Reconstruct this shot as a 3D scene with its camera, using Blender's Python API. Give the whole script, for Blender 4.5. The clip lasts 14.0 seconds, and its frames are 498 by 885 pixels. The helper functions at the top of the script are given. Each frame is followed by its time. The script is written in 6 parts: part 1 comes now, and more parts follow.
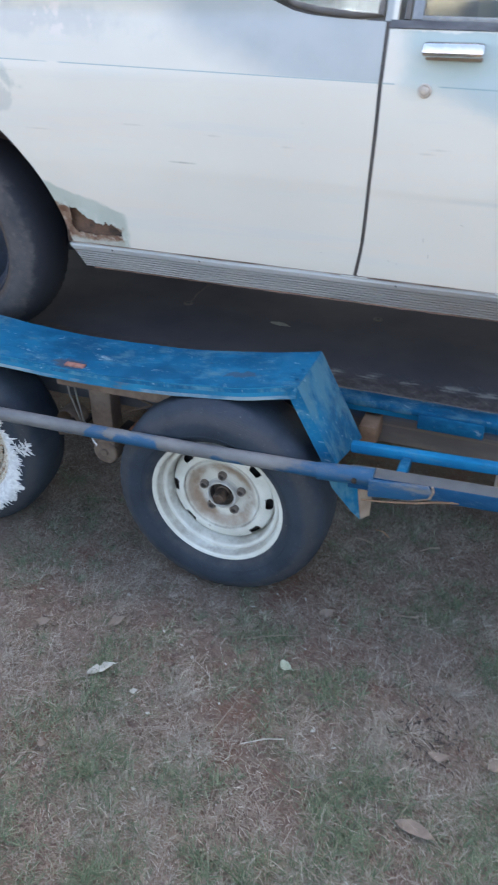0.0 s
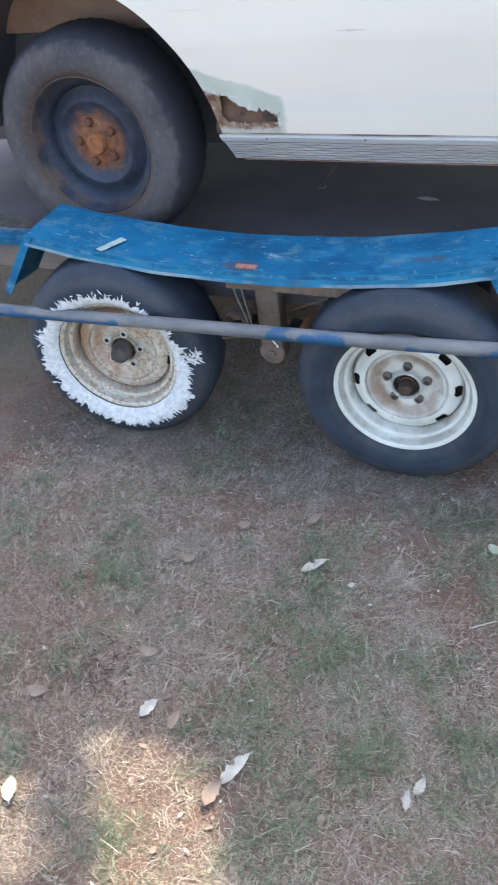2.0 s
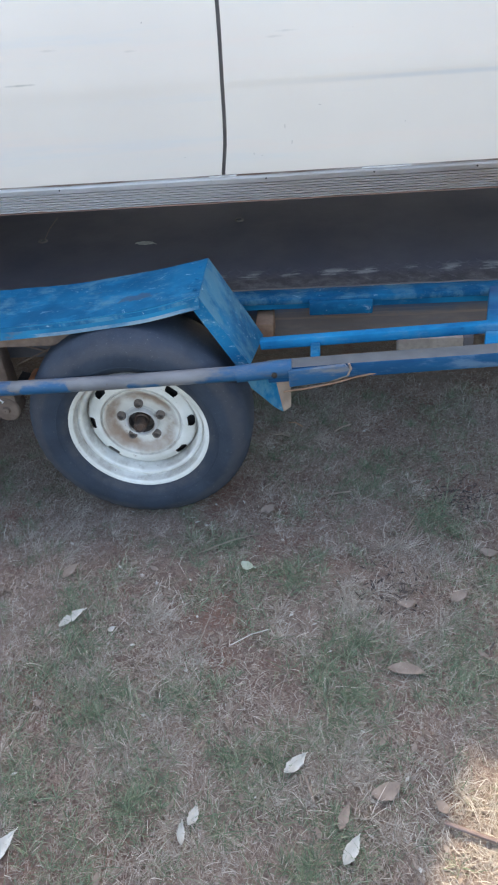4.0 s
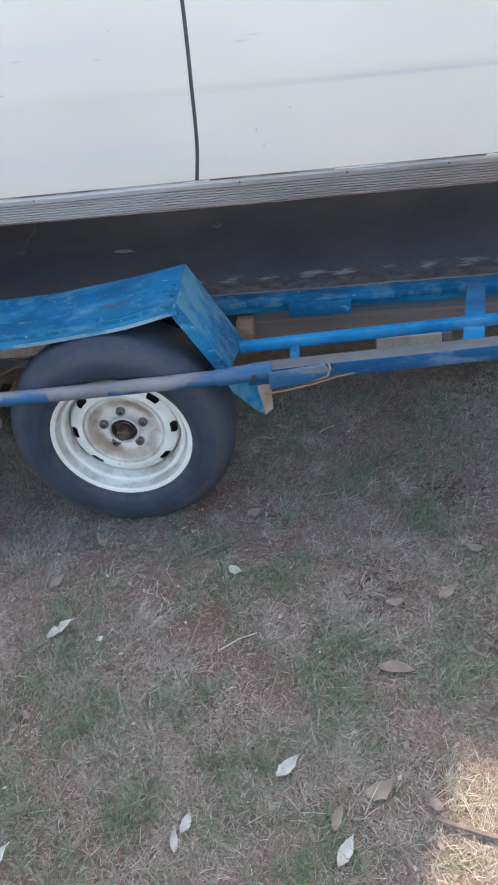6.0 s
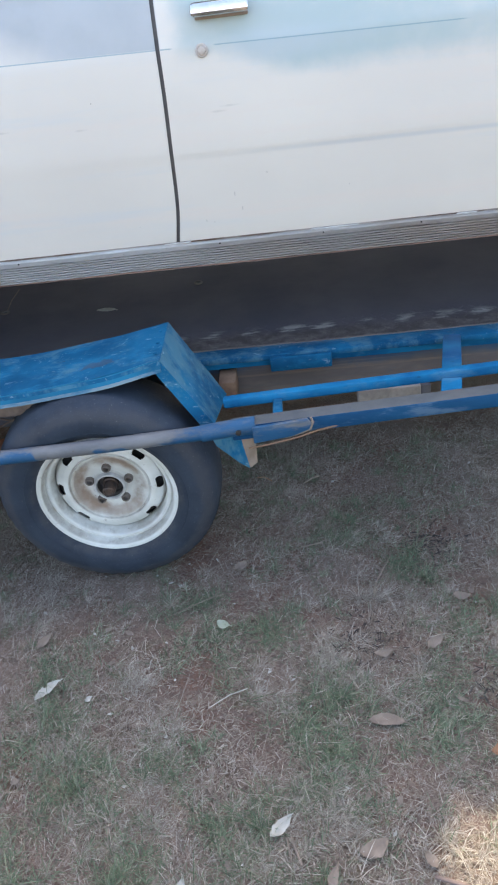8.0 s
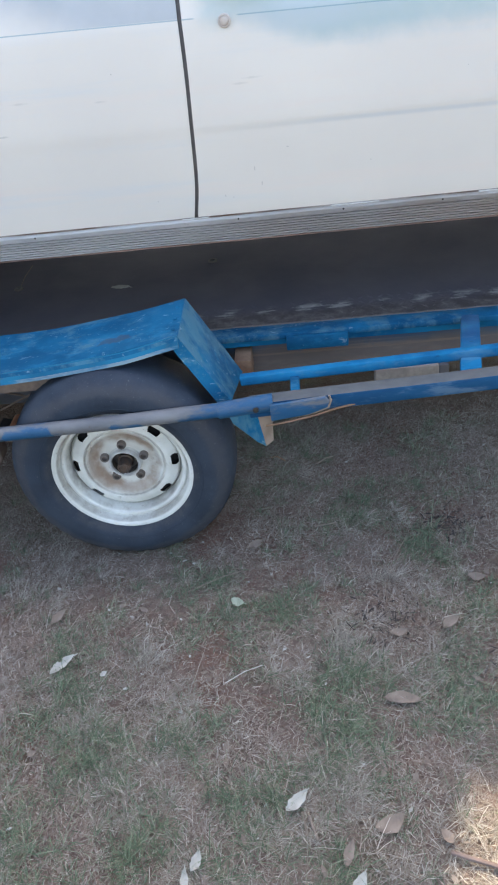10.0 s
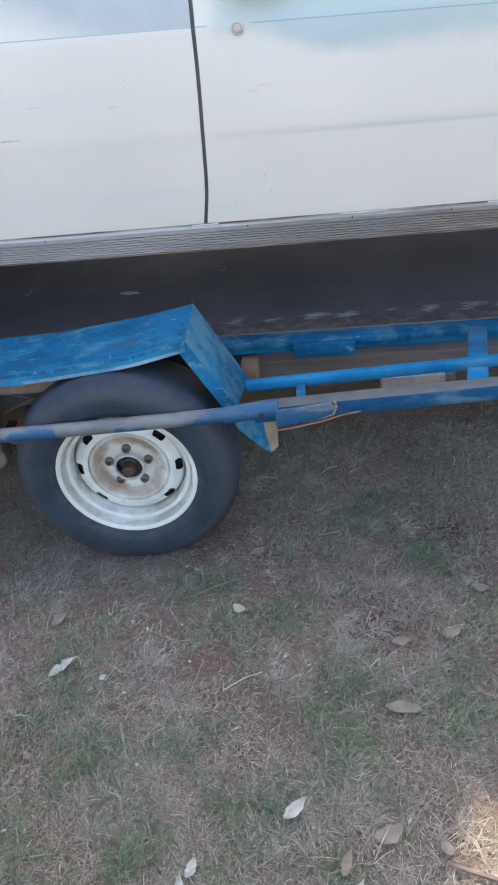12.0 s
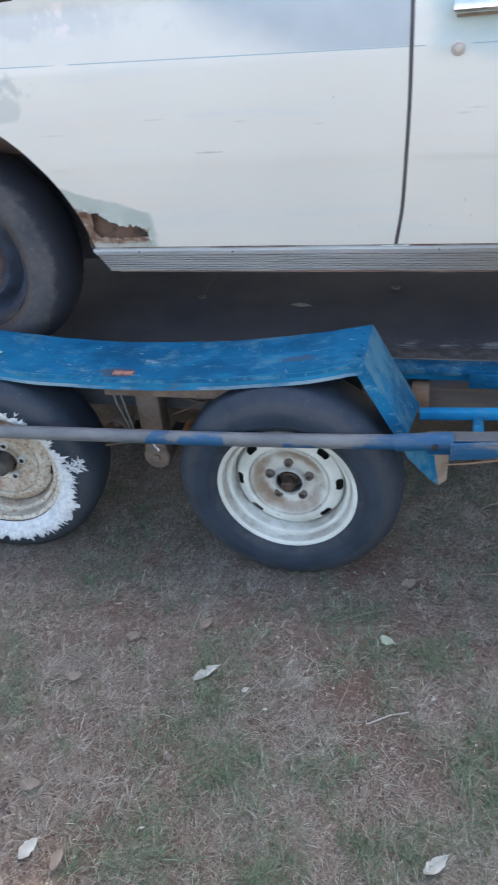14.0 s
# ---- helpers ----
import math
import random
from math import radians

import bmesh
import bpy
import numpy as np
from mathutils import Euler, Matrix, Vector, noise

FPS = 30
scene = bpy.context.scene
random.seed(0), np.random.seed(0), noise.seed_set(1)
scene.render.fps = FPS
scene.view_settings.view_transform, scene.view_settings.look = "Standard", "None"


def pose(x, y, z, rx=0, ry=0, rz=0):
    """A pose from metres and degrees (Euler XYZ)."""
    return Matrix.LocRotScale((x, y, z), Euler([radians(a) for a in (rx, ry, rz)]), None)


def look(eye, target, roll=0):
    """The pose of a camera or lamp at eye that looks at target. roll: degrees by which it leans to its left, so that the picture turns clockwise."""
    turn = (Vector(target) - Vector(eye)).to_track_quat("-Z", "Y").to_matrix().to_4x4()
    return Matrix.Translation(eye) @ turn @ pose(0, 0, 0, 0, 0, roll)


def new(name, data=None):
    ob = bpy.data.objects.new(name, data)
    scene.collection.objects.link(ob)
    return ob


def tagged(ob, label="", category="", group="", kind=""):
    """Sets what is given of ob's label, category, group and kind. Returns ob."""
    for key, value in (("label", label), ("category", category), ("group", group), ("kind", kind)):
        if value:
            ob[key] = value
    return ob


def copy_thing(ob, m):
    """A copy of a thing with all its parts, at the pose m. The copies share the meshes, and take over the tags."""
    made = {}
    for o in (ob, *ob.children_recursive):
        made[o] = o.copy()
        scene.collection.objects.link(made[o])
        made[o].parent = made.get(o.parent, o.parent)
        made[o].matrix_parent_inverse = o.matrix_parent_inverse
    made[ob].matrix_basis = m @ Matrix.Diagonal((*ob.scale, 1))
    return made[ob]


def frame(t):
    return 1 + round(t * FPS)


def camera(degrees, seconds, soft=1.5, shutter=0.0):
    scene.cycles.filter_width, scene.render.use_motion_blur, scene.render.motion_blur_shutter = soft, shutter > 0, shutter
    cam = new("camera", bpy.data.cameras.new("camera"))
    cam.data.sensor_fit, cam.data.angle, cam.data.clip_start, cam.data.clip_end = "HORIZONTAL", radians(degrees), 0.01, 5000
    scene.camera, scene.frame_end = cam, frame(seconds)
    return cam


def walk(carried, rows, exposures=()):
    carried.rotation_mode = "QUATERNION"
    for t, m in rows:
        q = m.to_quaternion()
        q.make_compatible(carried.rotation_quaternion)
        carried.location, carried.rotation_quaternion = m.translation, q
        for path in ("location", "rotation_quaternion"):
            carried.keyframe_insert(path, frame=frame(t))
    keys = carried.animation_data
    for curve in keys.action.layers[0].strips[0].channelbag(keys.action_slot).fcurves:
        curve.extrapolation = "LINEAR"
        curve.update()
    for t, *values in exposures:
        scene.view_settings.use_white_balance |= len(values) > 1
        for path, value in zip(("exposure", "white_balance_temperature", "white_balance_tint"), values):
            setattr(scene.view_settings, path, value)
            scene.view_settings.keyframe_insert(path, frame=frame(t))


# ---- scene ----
cam = camera(36.6, 14.0, 2.0, 0.2)
PATH = [
    (0, (0.659, -1.52, 1.453), (0.057, 0.065, 0.392), 0.0),
    (0.2, (0.599, -1.538, 1.455), (-0.046, 0.053, 0.428), 1.3),
    (0.5, (0.475, -1.551, 1.477), (-0.18, -0.081, 0.289), -1.4),
    (0.7, (0.414, -1.576, 1.452), (-0.215, -0.1, 0.259), -1.3),
    (1, (0.382, -1.592, 1.466), (-0.221, -0.142, 0.228), -1.9),
    (1.5, (0.353, -1.616, 1.445), (-0.238, -0.158, 0.211), -3.1),
    (1.7, (0.347, -1.616, 1.457), (-0.235, -0.156, 0.22), -3.1),
    (2, (0.323, -1.605, 1.485), (-0.363, -0.247, 0.187), -8.8),
    (2.2, (0.327, -1.614, 1.446), (-0.393, -0.236, 0.188), -11.2),
    (2.5, (0.345, -1.612, 1.429), (-0.252, -0.163, 0.187), -7.0),
    (2.8, (0.372, -1.601, 1.436), (-0.159, -0.128, 0.191), -5.7),
    (3, (0.387, -1.6, 1.443), (-0.14, -0.113, 0.213), -5.7),
    (3.2, (0.41, -1.6, 1.441), (-0.101, -0.08, 0.245), -5.3),
    (3.5, (0.448, -1.599, 1.437), (0.083, -0.059, 0.215), -5.1),
    (3.7, (0.484, -1.599, 1.434), (0.184, -0.037, 0.222), -5.8),
    (4, (0.509, -1.591, 1.443), (0.292, -0.037, 0.203), -6.2),
    (4.2, (0.523, -1.605, 1.415), (0.293, -0.01, 0.23), -7.3),
    (6.5, (0.538, -1.591, 1.438), (0.373, -0.027, 0.202), -7.7),
    (7, (0.548, -1.596, 1.444), (0.424, -0.02, 0.22), -7.5),
    (7.5, (0.533, -1.599, 1.459), (0.365, -0.003, 0.265), -7.7),
    (8, (0.532, -1.6, 1.46), (0.388, 0.042, 0.327), -7.8),
    (10.5, (0.494, -1.609, 1.428), (0.325, 0.006, 0.261), -7.0),
    (11, (0.497, -1.623, 1.404), (0.298, 0.01, 0.266), -5.9),
    (11.5, (0.498, -1.619, 1.415), (0.314, 0.012, 0.272), -5.9),
    (12, (0.499, -1.616, 1.422), (0.329, 0.025, 0.293), -6.5),
    (12.5, (0.497, -1.607, 1.428), (0.297, 0.016, 0.276), -7.2),
    (13, (0.474, -1.604, 1.428), (0.175, 0.01, 0.286), -6.7),
    (13.5, (0.447, -1.601, 1.422), (0.023, -0.001, 0.299), -7.9),
    (13.7, (0.442, -1.588, 1.435), (0.033, 0.031, 0.335), -7.3),
    (14, (0.395, -1.587, 1.453), (-0.103, 0.014, 0.362), -6.4),
]
walk(cam, [(t, look(eye, target, roll)) for t, eye, target, roll in PATH],
     exposures=[(0.0, 2.25, 7560, 10.2), (0.5, 2.33, 7600, 10.5), (1.5, 2.48, 7640, 10.9), (2.5, 2.51, 7640, 11.0), (3.5, 2.41, 7640, 11.2),
                (7.0, 2.34, 7650, 11.5), (12.5, 2.30, 7610, 10.8), (14.0, 2.23, 7540, 9.9)])
# ---------------------------------------------------------------- light
SUN_EL, SUN_AZ = 55.0, 4.0            # the sun stands behind the car, over its roof
sun_dir = Vector((math.sin(radians(SUN_AZ)) * math.cos(radians(SUN_EL)),
                  math.cos(radians(SUN_AZ)) * math.cos(radians(SUN_EL)), math.sin(radians(SUN_EL))))
world = bpy.data.worlds.new("sky")
scene.world = world
world.use_nodes = True
wn = world.node_tree.nodes
sky = wn.new("ShaderNodeTexSky")
sky.sky_type, sky.sun_disc = "NISHITA", False
sky.sun_elevation, sky.sun_rotation = radians(SUN_EL), radians(SUN_AZ)
sky.air_density, sky.dust_density = 1.0, 2.5
world.node_tree.links.new(sky.outputs[0], wn["Background"].inputs[0])
wn["Background"].inputs[1].default_value = 0.15
sun = new("sun", bpy.data.lights.new("sun", "SUN"))
sun.data.energy, sun.data.angle, sun.data.color = 2.0, radians(0.35), (1.0, 0.93, 0.82)
sun.matrix_world = look(sun_dir * 20, (0, 0, 0))


# ---------------------------------------------------------------- helpers
def thing(name, at, label, category, group="", kind=""):
    """An empty at the base of a thing, which its parts hang from."""
    ob = new(name)
    ob.location = at
    ob.empty_display_size = 0.1
    bpy.context.view_layer.update()
    return tagged(ob, label, category, group, kind)


def part(name, bm, material, parent=None, label="", smooth=None):
    """Links a bmesh as one mesh object; its vertices are in the parent's own axes."""
    me = bpy.data.meshes.new(name)
    bm.to_mesh(me)
    bm.free()
    for m in (material if isinstance(material, (list, tuple)) else [material]):
        me.materials.append(m)
    ob = new(name, me)
    if smooth is not None:
        me.shade_smooth()
        me.set_sharp_from_angle(angle=radians(smooth))
    if parent is not None:
        ob.parent = parent
    if label:
        ob["label"] = label
    return ob


def shift(bm, v):
    bmesh.ops.translate(bm, verts=bm.verts, vec=v)
    return bm


def lathe(profile, segs, skip=None, wobble=None, cap=True):
    """Turns a profile of (radius, y) round the y axis; skip(row, seg) leaves faces out."""
    bm = bmesh.new()
    rings = []
    for k, (r, y) in enumerate(profile):
        ring = []
        for s in range(segs):
            a = 2 * math.pi * s / segs
            rr, yy = wobble(k, s, r, y) if wobble else (r, y)
            ring.append(bm.verts.new((rr * math.cos(a), yy, rr * math.sin(a))))
        rings.append(ring)
    for k in range(len(profile) - 1):
        for s in range(segs):
            if skip and skip(k, s):
                continue
            q = (s + 1) % segs
            bm.faces.new((rings[k][s], rings[k][q], rings[k + 1][q], rings[k + 1][s]))
    if cap and profile[-1][0] < 0.03:
        bm.faces.new(rings[-1])
    bmesh.ops.recalc_face_normals(bm, faces=bm.faces)
    return bm


def box(lo, hi, bevel=0.0):
    bm = bmesh.new()
    bmesh.ops.create_cube(bm, size=1)
    for v in bm.verts:
        v.co = Vector([(lo[i] + hi[i]) / 2 + v.co[i] * (hi[i] - lo[i]) for i in range(3)])
    if bevel:
        bmesh.ops.bevel(bm, geom=bm.edges[:], offset=bevel, segments=2, affect="EDGES", profile=0.5)
    return bm


def bar_between(a, b, w, h, bevel=0.004, up=(0, 0, 1), cuts=0, sag=None):
    """A square tube from a to b, w wide and h high."""
    a, b = Vector(a), Vector(b)
    d = (b - a).normalized()
    side = d.cross(Vector(up)).normalized()
    top = side.cross(d)
    bm = box((-0.5, -w / 2, -h / 2), (0.5, w / 2, h / 2))
    length = (b - a).length
    for v in bm.verts:
        v.co.x *= length
    bmesh.ops.bevel(bm, geom=bm.edges[:], offset=bevel, segments=2, affect="EDGES", profile=0.5)
    if cuts:
        long = [e for e in bm.edges if abs((e.verts[0].co - e.verts[1].co).x) > length * 0.8]
        bmesh.ops.subdivide_edges(bm, edges=long, cuts=cuts, use_grid_fill=True)
    for v in bm.verts:
        p = (a + b) / 2 + d * v.co.x - side * v.co.y + top * v.co.z
        v.co = p + (sag(p) if sag else Vector())
    bmesh.ops.recalc_face_normals(bm, faces=bm.faces)
    return bm


def pipe(points, r, segs=14, cap=True):
    """A round tube through points."""
    bm = bmesh.new()
    pts = [Vector(p) for p in points]
    rings = []
    for i, p in enumerate(pts):
        d = (pts[min(i + 1, len(pts) - 1)] - pts[max(i - 1, 0)]).normalized()
        u = d.cross(Vector((0, 0, 1)))
        u = u.normalized() if u.length > 0.01 else Vector((0, 1, 0))
        v = d.cross(u)
        rings.append([bm.verts.new(p + (u * math.cos(2 * math.pi * s / segs) + v * math.sin(2 * math.pi * s / segs)) * r)
                      for s in range(segs)])
    for i in range(len(pts) - 1):
        for s in range(segs):
            q = (s + 1) % segs
            bm.faces.new((rings[i][s], rings[i][q], rings[i + 1][q], rings[i + 1][s]))
    if cap:
        bm.faces.new(rings[0])
        bm.faces.new(rings[-1])
    bmesh.ops.recalc_face_normals(bm, faces=bm.faces)
    return bm


def sheet(fn, us, vs, thick=0.0, keep=None):
    """A sheet of points fn(u, v), thickened along its normals."""
    bm = bmesh.new()
    g = [[bm.verts.new(fn(u, v)) for v in vs] for u in us]
    for i in range(len(us) - 1):
        for j in range(len(vs) - 1):
            if keep and not keep((us[i] + us[i + 1]) / 2, (vs[j] + vs[j + 1]) / 2):
                continue
            bm.faces.new((g[i][j], g[i + 1][j], g[i + 1][j + 1], g[i][j + 1]))
    bmesh.ops.delete(bm, geom=[v for v in bm.verts if not v.link_faces], context="VERTS")
    if thick:
        bmesh.ops.recalc_face_normals(bm, faces=bm.faces)
        bmesh.ops.solidify(bm, geom=bm.faces[:], thickness=thick)
    bmesh.ops.recalc_face_normals(bm, faces=bm.faces)
    return bm


def span(a, b, n):
    return [a + (b - a) * i / n for i in range(n + 1)]


def curve(points, x):
    """Straight steps between (x, value) pairs in order of x."""
    if x <= points[0][0]:
        return points[0][1]
    for (x0, v0), (x1, v1) in zip(points, points[1:]):
        if x <= x1:
            return v0 + (v1 - v0) * (x - x0) / (x1 - x0)
    return points[-1][1]


def smooth_curve(points, x):
    """A soft curve through (x, value) pairs in order of x."""
    n = len(points)
    if x <= points[0][0]:
        return points[0][1]
    if x >= points[-1][0]:
        return points[-1][1]
    for i in range(n - 1):
        x0, v0 = points[i]
        x1, v1 = points[i + 1]
        if x <= x1:
            def slope(k):
                a, b = points[max(k - 1, 0)], points[min(k + 1, n - 1)]
                return (b[1] - a[1]) / (b[0] - a[0])
            t, h = (x - x0) / (x1 - x0), x1 - x0
            return ((2 * t ** 3 - 3 * t * t + 1) * v0 + (t ** 3 - 2 * t * t + t) * h * slope(i)
                    + (3 * t * t - 2 * t ** 3) * v1 + (t ** 3 - t * t) * h * slope(i + 1))


# ---------------------------------------------------------------- materials
CAR_AT, TRAILER_AT = (0.3, 1.16, 0.4165), (-0.43, 1.15, -0.05)


class Nodes:
    """Short names for building a node material."""

    def __init__(self, name, rough=0.6, metal=0.0, spec=0.5, at=None):
        self.mat = bpy.data.materials.new(name)
        self.mat.use_nodes = True
        self.t = self.mat.node_tree
        self.b = self.t.nodes["Principled BSDF"]
        self.b.inputs["Roughness"].default_value = rough
        self.b.inputs["Metallic"].default_value = metal
        self.b.inputs["Specular IOR Level"].default_value = spec
        self.co = self.t.nodes.new("ShaderNodeTexCoord").outputs["Object"]
        if at:                                   # the thing's own place, so that patches sit where they belong
            v = self.t.nodes.new("ShaderNodeVectorMath")
            v.inputs[1].default_value = at
            self.link(self.co, v.inputs[0])
            self.co = v.outputs[0]

    def link(self, a, b):
        self.t.links.new(a, b)

    def put(self, socket, v):
        if isinstance(v, bpy.types.NodeSocket):
            self.link(v, socket)
        elif isinstance(v, (tuple, list)) and len(v) == 3 and socket.type == "RGBA":
            socket.default_value = (*v, 1)
        else:
            socket.default_value = v

    def noise(self, scale, detail=4, rough=0.55, stretch=(1, 1, 1), move=(0, 0, 0), distort=0.0):
        m = self.t.nodes.new("ShaderNodeMapping")
        m.inputs["Scale"].default_value = stretch
        m.inputs["Location"].default_value = move
        self.link(self.co, m.inputs[0])
        n = self.t.nodes.new("ShaderNodeTexNoise")
        n.inputs["Scale"].default_value = scale
        n.inputs["Detail"].default_value = detail
        n.inputs["Roughness"].default_value = rough
        n.inputs["Distortion"].default_value = distort
        self.link(m.outputs[0], n.inputs["Vector"])
        return n.outputs["Fac"]

    def ramp(self, v, lo, hi, a=0.0, b=1.0):
        n = self.t.nodes.new("ShaderNodeMapRange")
        n.interpolation_type = "SMOOTHSTEP"
        for k, x in zip(("Value", "From Min", "From Max", "To Min", "To Max"), (v, lo, hi, a, b)):
            self.put(n.inputs[k], x)
        return n.outputs[0]

    def math(self, op, a, b=0.0):
        n = self.t.nodes.new("ShaderNodeMath")
        n.operation = op
        self.put(n.inputs[0], a)
        self.put(n.inputs[1], b)
        return n.outputs[0]

    def mix(self, f, a, b):
        n = self.t.nodes.new("ShaderNodeMix")
        n.data_type = "RGBA"
        self.put(n.inputs["Factor"], f)
        self.put(n.inputs[6], a)
        self.put(n.inputs[7], b)
        return n.outputs[2]

    def axes(self):
        n = self.t.nodes.new("ShaderNodeSeparateXYZ")
        self.link(self.co, n.inputs[0])
        return n.outputs

    def blob(self, cx, cz, rx, rz, wob=0.25, scale=14.0):
        """1 inside an uneven oval in the x-z plane, 0 outside."""
        x, _, z = self.axes()
        dx = self.math("DIVIDE", self.math("SUBTRACT", x, cx), rx)
        dz = self.math("DIVIDE", self.math("SUBTRACT", z, cz), rz)
        d = self.math("SQRT", self.math("ADD", self.math("MULTIPLY", dx, dx), self.math("MULTIPLY", dz, dz)))
        d = self.math("ADD", d, self.math("MULTIPLY", self.math("SUBTRACT", self.noise(scale), 0.5), wob * 4))
        return d

    def bump(self, h, strength=0.3, dist=0.002):
        n = self.t.nodes.new("ShaderNodeBump")
        n.inputs["Strength"].default_value = strength
        n.inputs["Distance"].default_value = dist
        self.link(h, n.inputs["Height"])
        self.link(n.outputs[0], self.b.inputs["Normal"])

    def done(self, colour, rough=None, metal=None):
        self.put(self.b.inputs["Base Color"], colour)
        if rough is not None:
            self.put(self.b.inputs["Roughness"], rough)
        if metal is not None:
            self.put(self.b.inputs["Metallic"], metal)
        return self.mat


def plain(name, a, b, rough=0.7, metal=0.0, scale=8.0, fine=90.0, bump=0.25, spec=0.4, stretch=(1, 1, 1)):
    """Two colours in large patches, with finer grain over them."""
    n = Nodes(name, rough, metal, spec)
    big, small = n.noise(scale, 5, 0.6, stretch), n.noise(fine, 3, 0.6, stretch)
    c = n.mix(n.ramp(big, 0.35, 0.65), a, b)
    c = n.mix(n.ramp(small, 0.45, 0.8, 0.0, 0.35), c, tuple(0.55 * x for x in a))
    n.bump(small, bump)
    return n.done(c, n.ramp(big, 0.3, 0.7, max(rough - 0.12, 0.05), min(rough + 0.12, 1)))


def blue_paint(name, worn=0.0, along=(0.6, 1, 1)):
    """Brushed blue paint, chalky and dusty, with scratches along the run of the steel."""
    n = Nodes(name, 0.65, 0, 0.08, TRAILER_AT)
    c = n.mix(n.ramp(n.noise(5, 5, 0.6), 0.32, 0.68), (0.001, 0.076, 0.166), (0.001, 0.126, 0.256))
    c = n.mix(n.ramp(n.noise(17, 5, 0.65, (0.5, 1, 1), (6, 2, 1)), 0.50, 0.66, 0, 0.5), c, (0.003, 0.168, 0.318))
    dust = n.ramp(n.noise(13, 7, 0.72, along, (1, 4, 2)), 0.53 - worn, 0.70 - worn, 0.0, 0.55)
    c = n.mix(dust, c, (0.10, 0.225, 0.275))
    c = n.mix(n.ramp(n.noise(70, 5, 0.7, (0.7, 1, 1), (2, 8, 3)), 0.60, 0.72, 0, 0.35), c, (0.20, 0.27, 0.30))
    scratch = n.ramp(n.noise(34, 6, 0.72, (along[0] * 0.8, 1, 1), (3, 1, 2), 1.2), 0.61, 0.67, 0.0, 0.5)
    c = n.mix(scratch, c, (0.30, 0.42, 0.48))
    chip = n.ramp(n.noise(26, 5, 0.62, (0.5, 1, 1), (9, 2, 5)), 0.685, 0.71, 0.0, 0.75)
    c = n.mix(chip, c, (0.05, 0.05, 0.06))
    x, y, z = n.axes()                                    # brown stain round the marker lens
    dx, dy = n.math("DIVIDE", n.math("ADD", x, 0.455), 0.055), n.math("DIVIDE", n.math("SUBTRACT", y, 0.036), 0.034)
    d = n.math("SQRT", n.math("ADD", n.math("MULTIPLY", dx, dx), n.math("MULTIPLY", dy, dy)))
    d = n.math("ADD", d, n.math("MULTIPLY", n.math("SUBTRACT", n.noise(40, 4), 0.5), 1.6))
    c = n.mix(n.ramp(d, 1.0, 0.5, 0, 0.65), c, (0.07, 0.065, 0.075))
    dx, dy = n.math("DIVIDE", n.math("SUBTRACT", x, 0.035), 0.06), n.math("DIVIDE", n.math("SUBTRACT", y, 0.075), 0.020)
    d = n.math("SQRT", n.math("ADD", n.math("MULTIPLY", dx, dx), n.math("MULTIPLY", dy, dy)))
    d = n.math("ADD", d, n.math("MULTIPLY", n.math("SUBTRACT", n.noise(55, 5, 0.7), 0.5), 2.2))
    c = n.mix(n.ramp(d, 0.9, 0.6, 0, 0.55), c, (0.06, 0.075, 0.095))
    n.bump(n.noise(45, 5, 0.6), 0.3, 0.0015)
    return n.done(c, n.ramp(n.noise(9, 4), 0.3, 0.7, 0.5, 0.75))


def worn_edge_paint(name, bare):
    """Blue paint gone pale in patches along an edge or fold."""
    n = Nodes(name, 0.6, 0, 0.15)
    c = n.mix(n.ramp(n.noise(6, 5), 0.32, 0.68), (0.001, 0.095, 0.19), (0.002, 0.155, 0.285))
    c = n.mix(n.ramp(n.noise(9, 6, 0.7, (0.35, 1, 1), (2, 0, 3)), bare, bare + 0.2, 0, 0.75), c, (0.25, 0.31, 0.32))
    c = n.mix(n.ramp(n.noise(24, 5, 0.7, (0.4, 1, 2)), 0.6, 0.7, 0, 0.5), c, (0.10, 0.09, 0.09))
    n.bump(n.noise(60, 4), 0.25, 0.001)
    return n.done(c)


M_blue = blue_paint("blue_paint", 0.025)
M_blue_worn = blue_paint("blue_paint_dusty", 0.06, (0.8, 1, 0.7))
M_blue_chalk = blue_paint("blue_paint_chalky", 0.12, (0.9, 1, 0.5))
M_blue_edge = worn_edge_paint("blue_paint_rubbed_edge", 0.43)
M_blue_fold = worn_edge_paint("blue_paint_pale_fold", 0.62)


def bright_blue():
    """Fresher, brighter blue on the tubes by the deck."""
    n = Nodes("brighter_blue_paint", 0.7, 0, 0.05)
    c = n.mix(n.ramp(n.noise(6, 5), 0.32, 0.68), (0.001, 0.100, 0.232), (0.001, 0.188, 0.375))
    c = n.mix(n.ramp(n.noise(16, 6, 0.7, (0.4, 1, 1)), 0.54, 0.68, 0, 0.5), c, (0.09, 0.21, 0.29))
    c = n.mix(n.ramp(n.noise(30, 6, 0.72, (0.5, 1, 1), (4, 4, 1)), 0.62, 0.70, 0, 0.5), c, (0.02, 0.04, 0.07))
    n.bump(n.noise(50, 4), 0.25, 0.001)
    return n.done(c)


M_blue_bright = bright_blue()


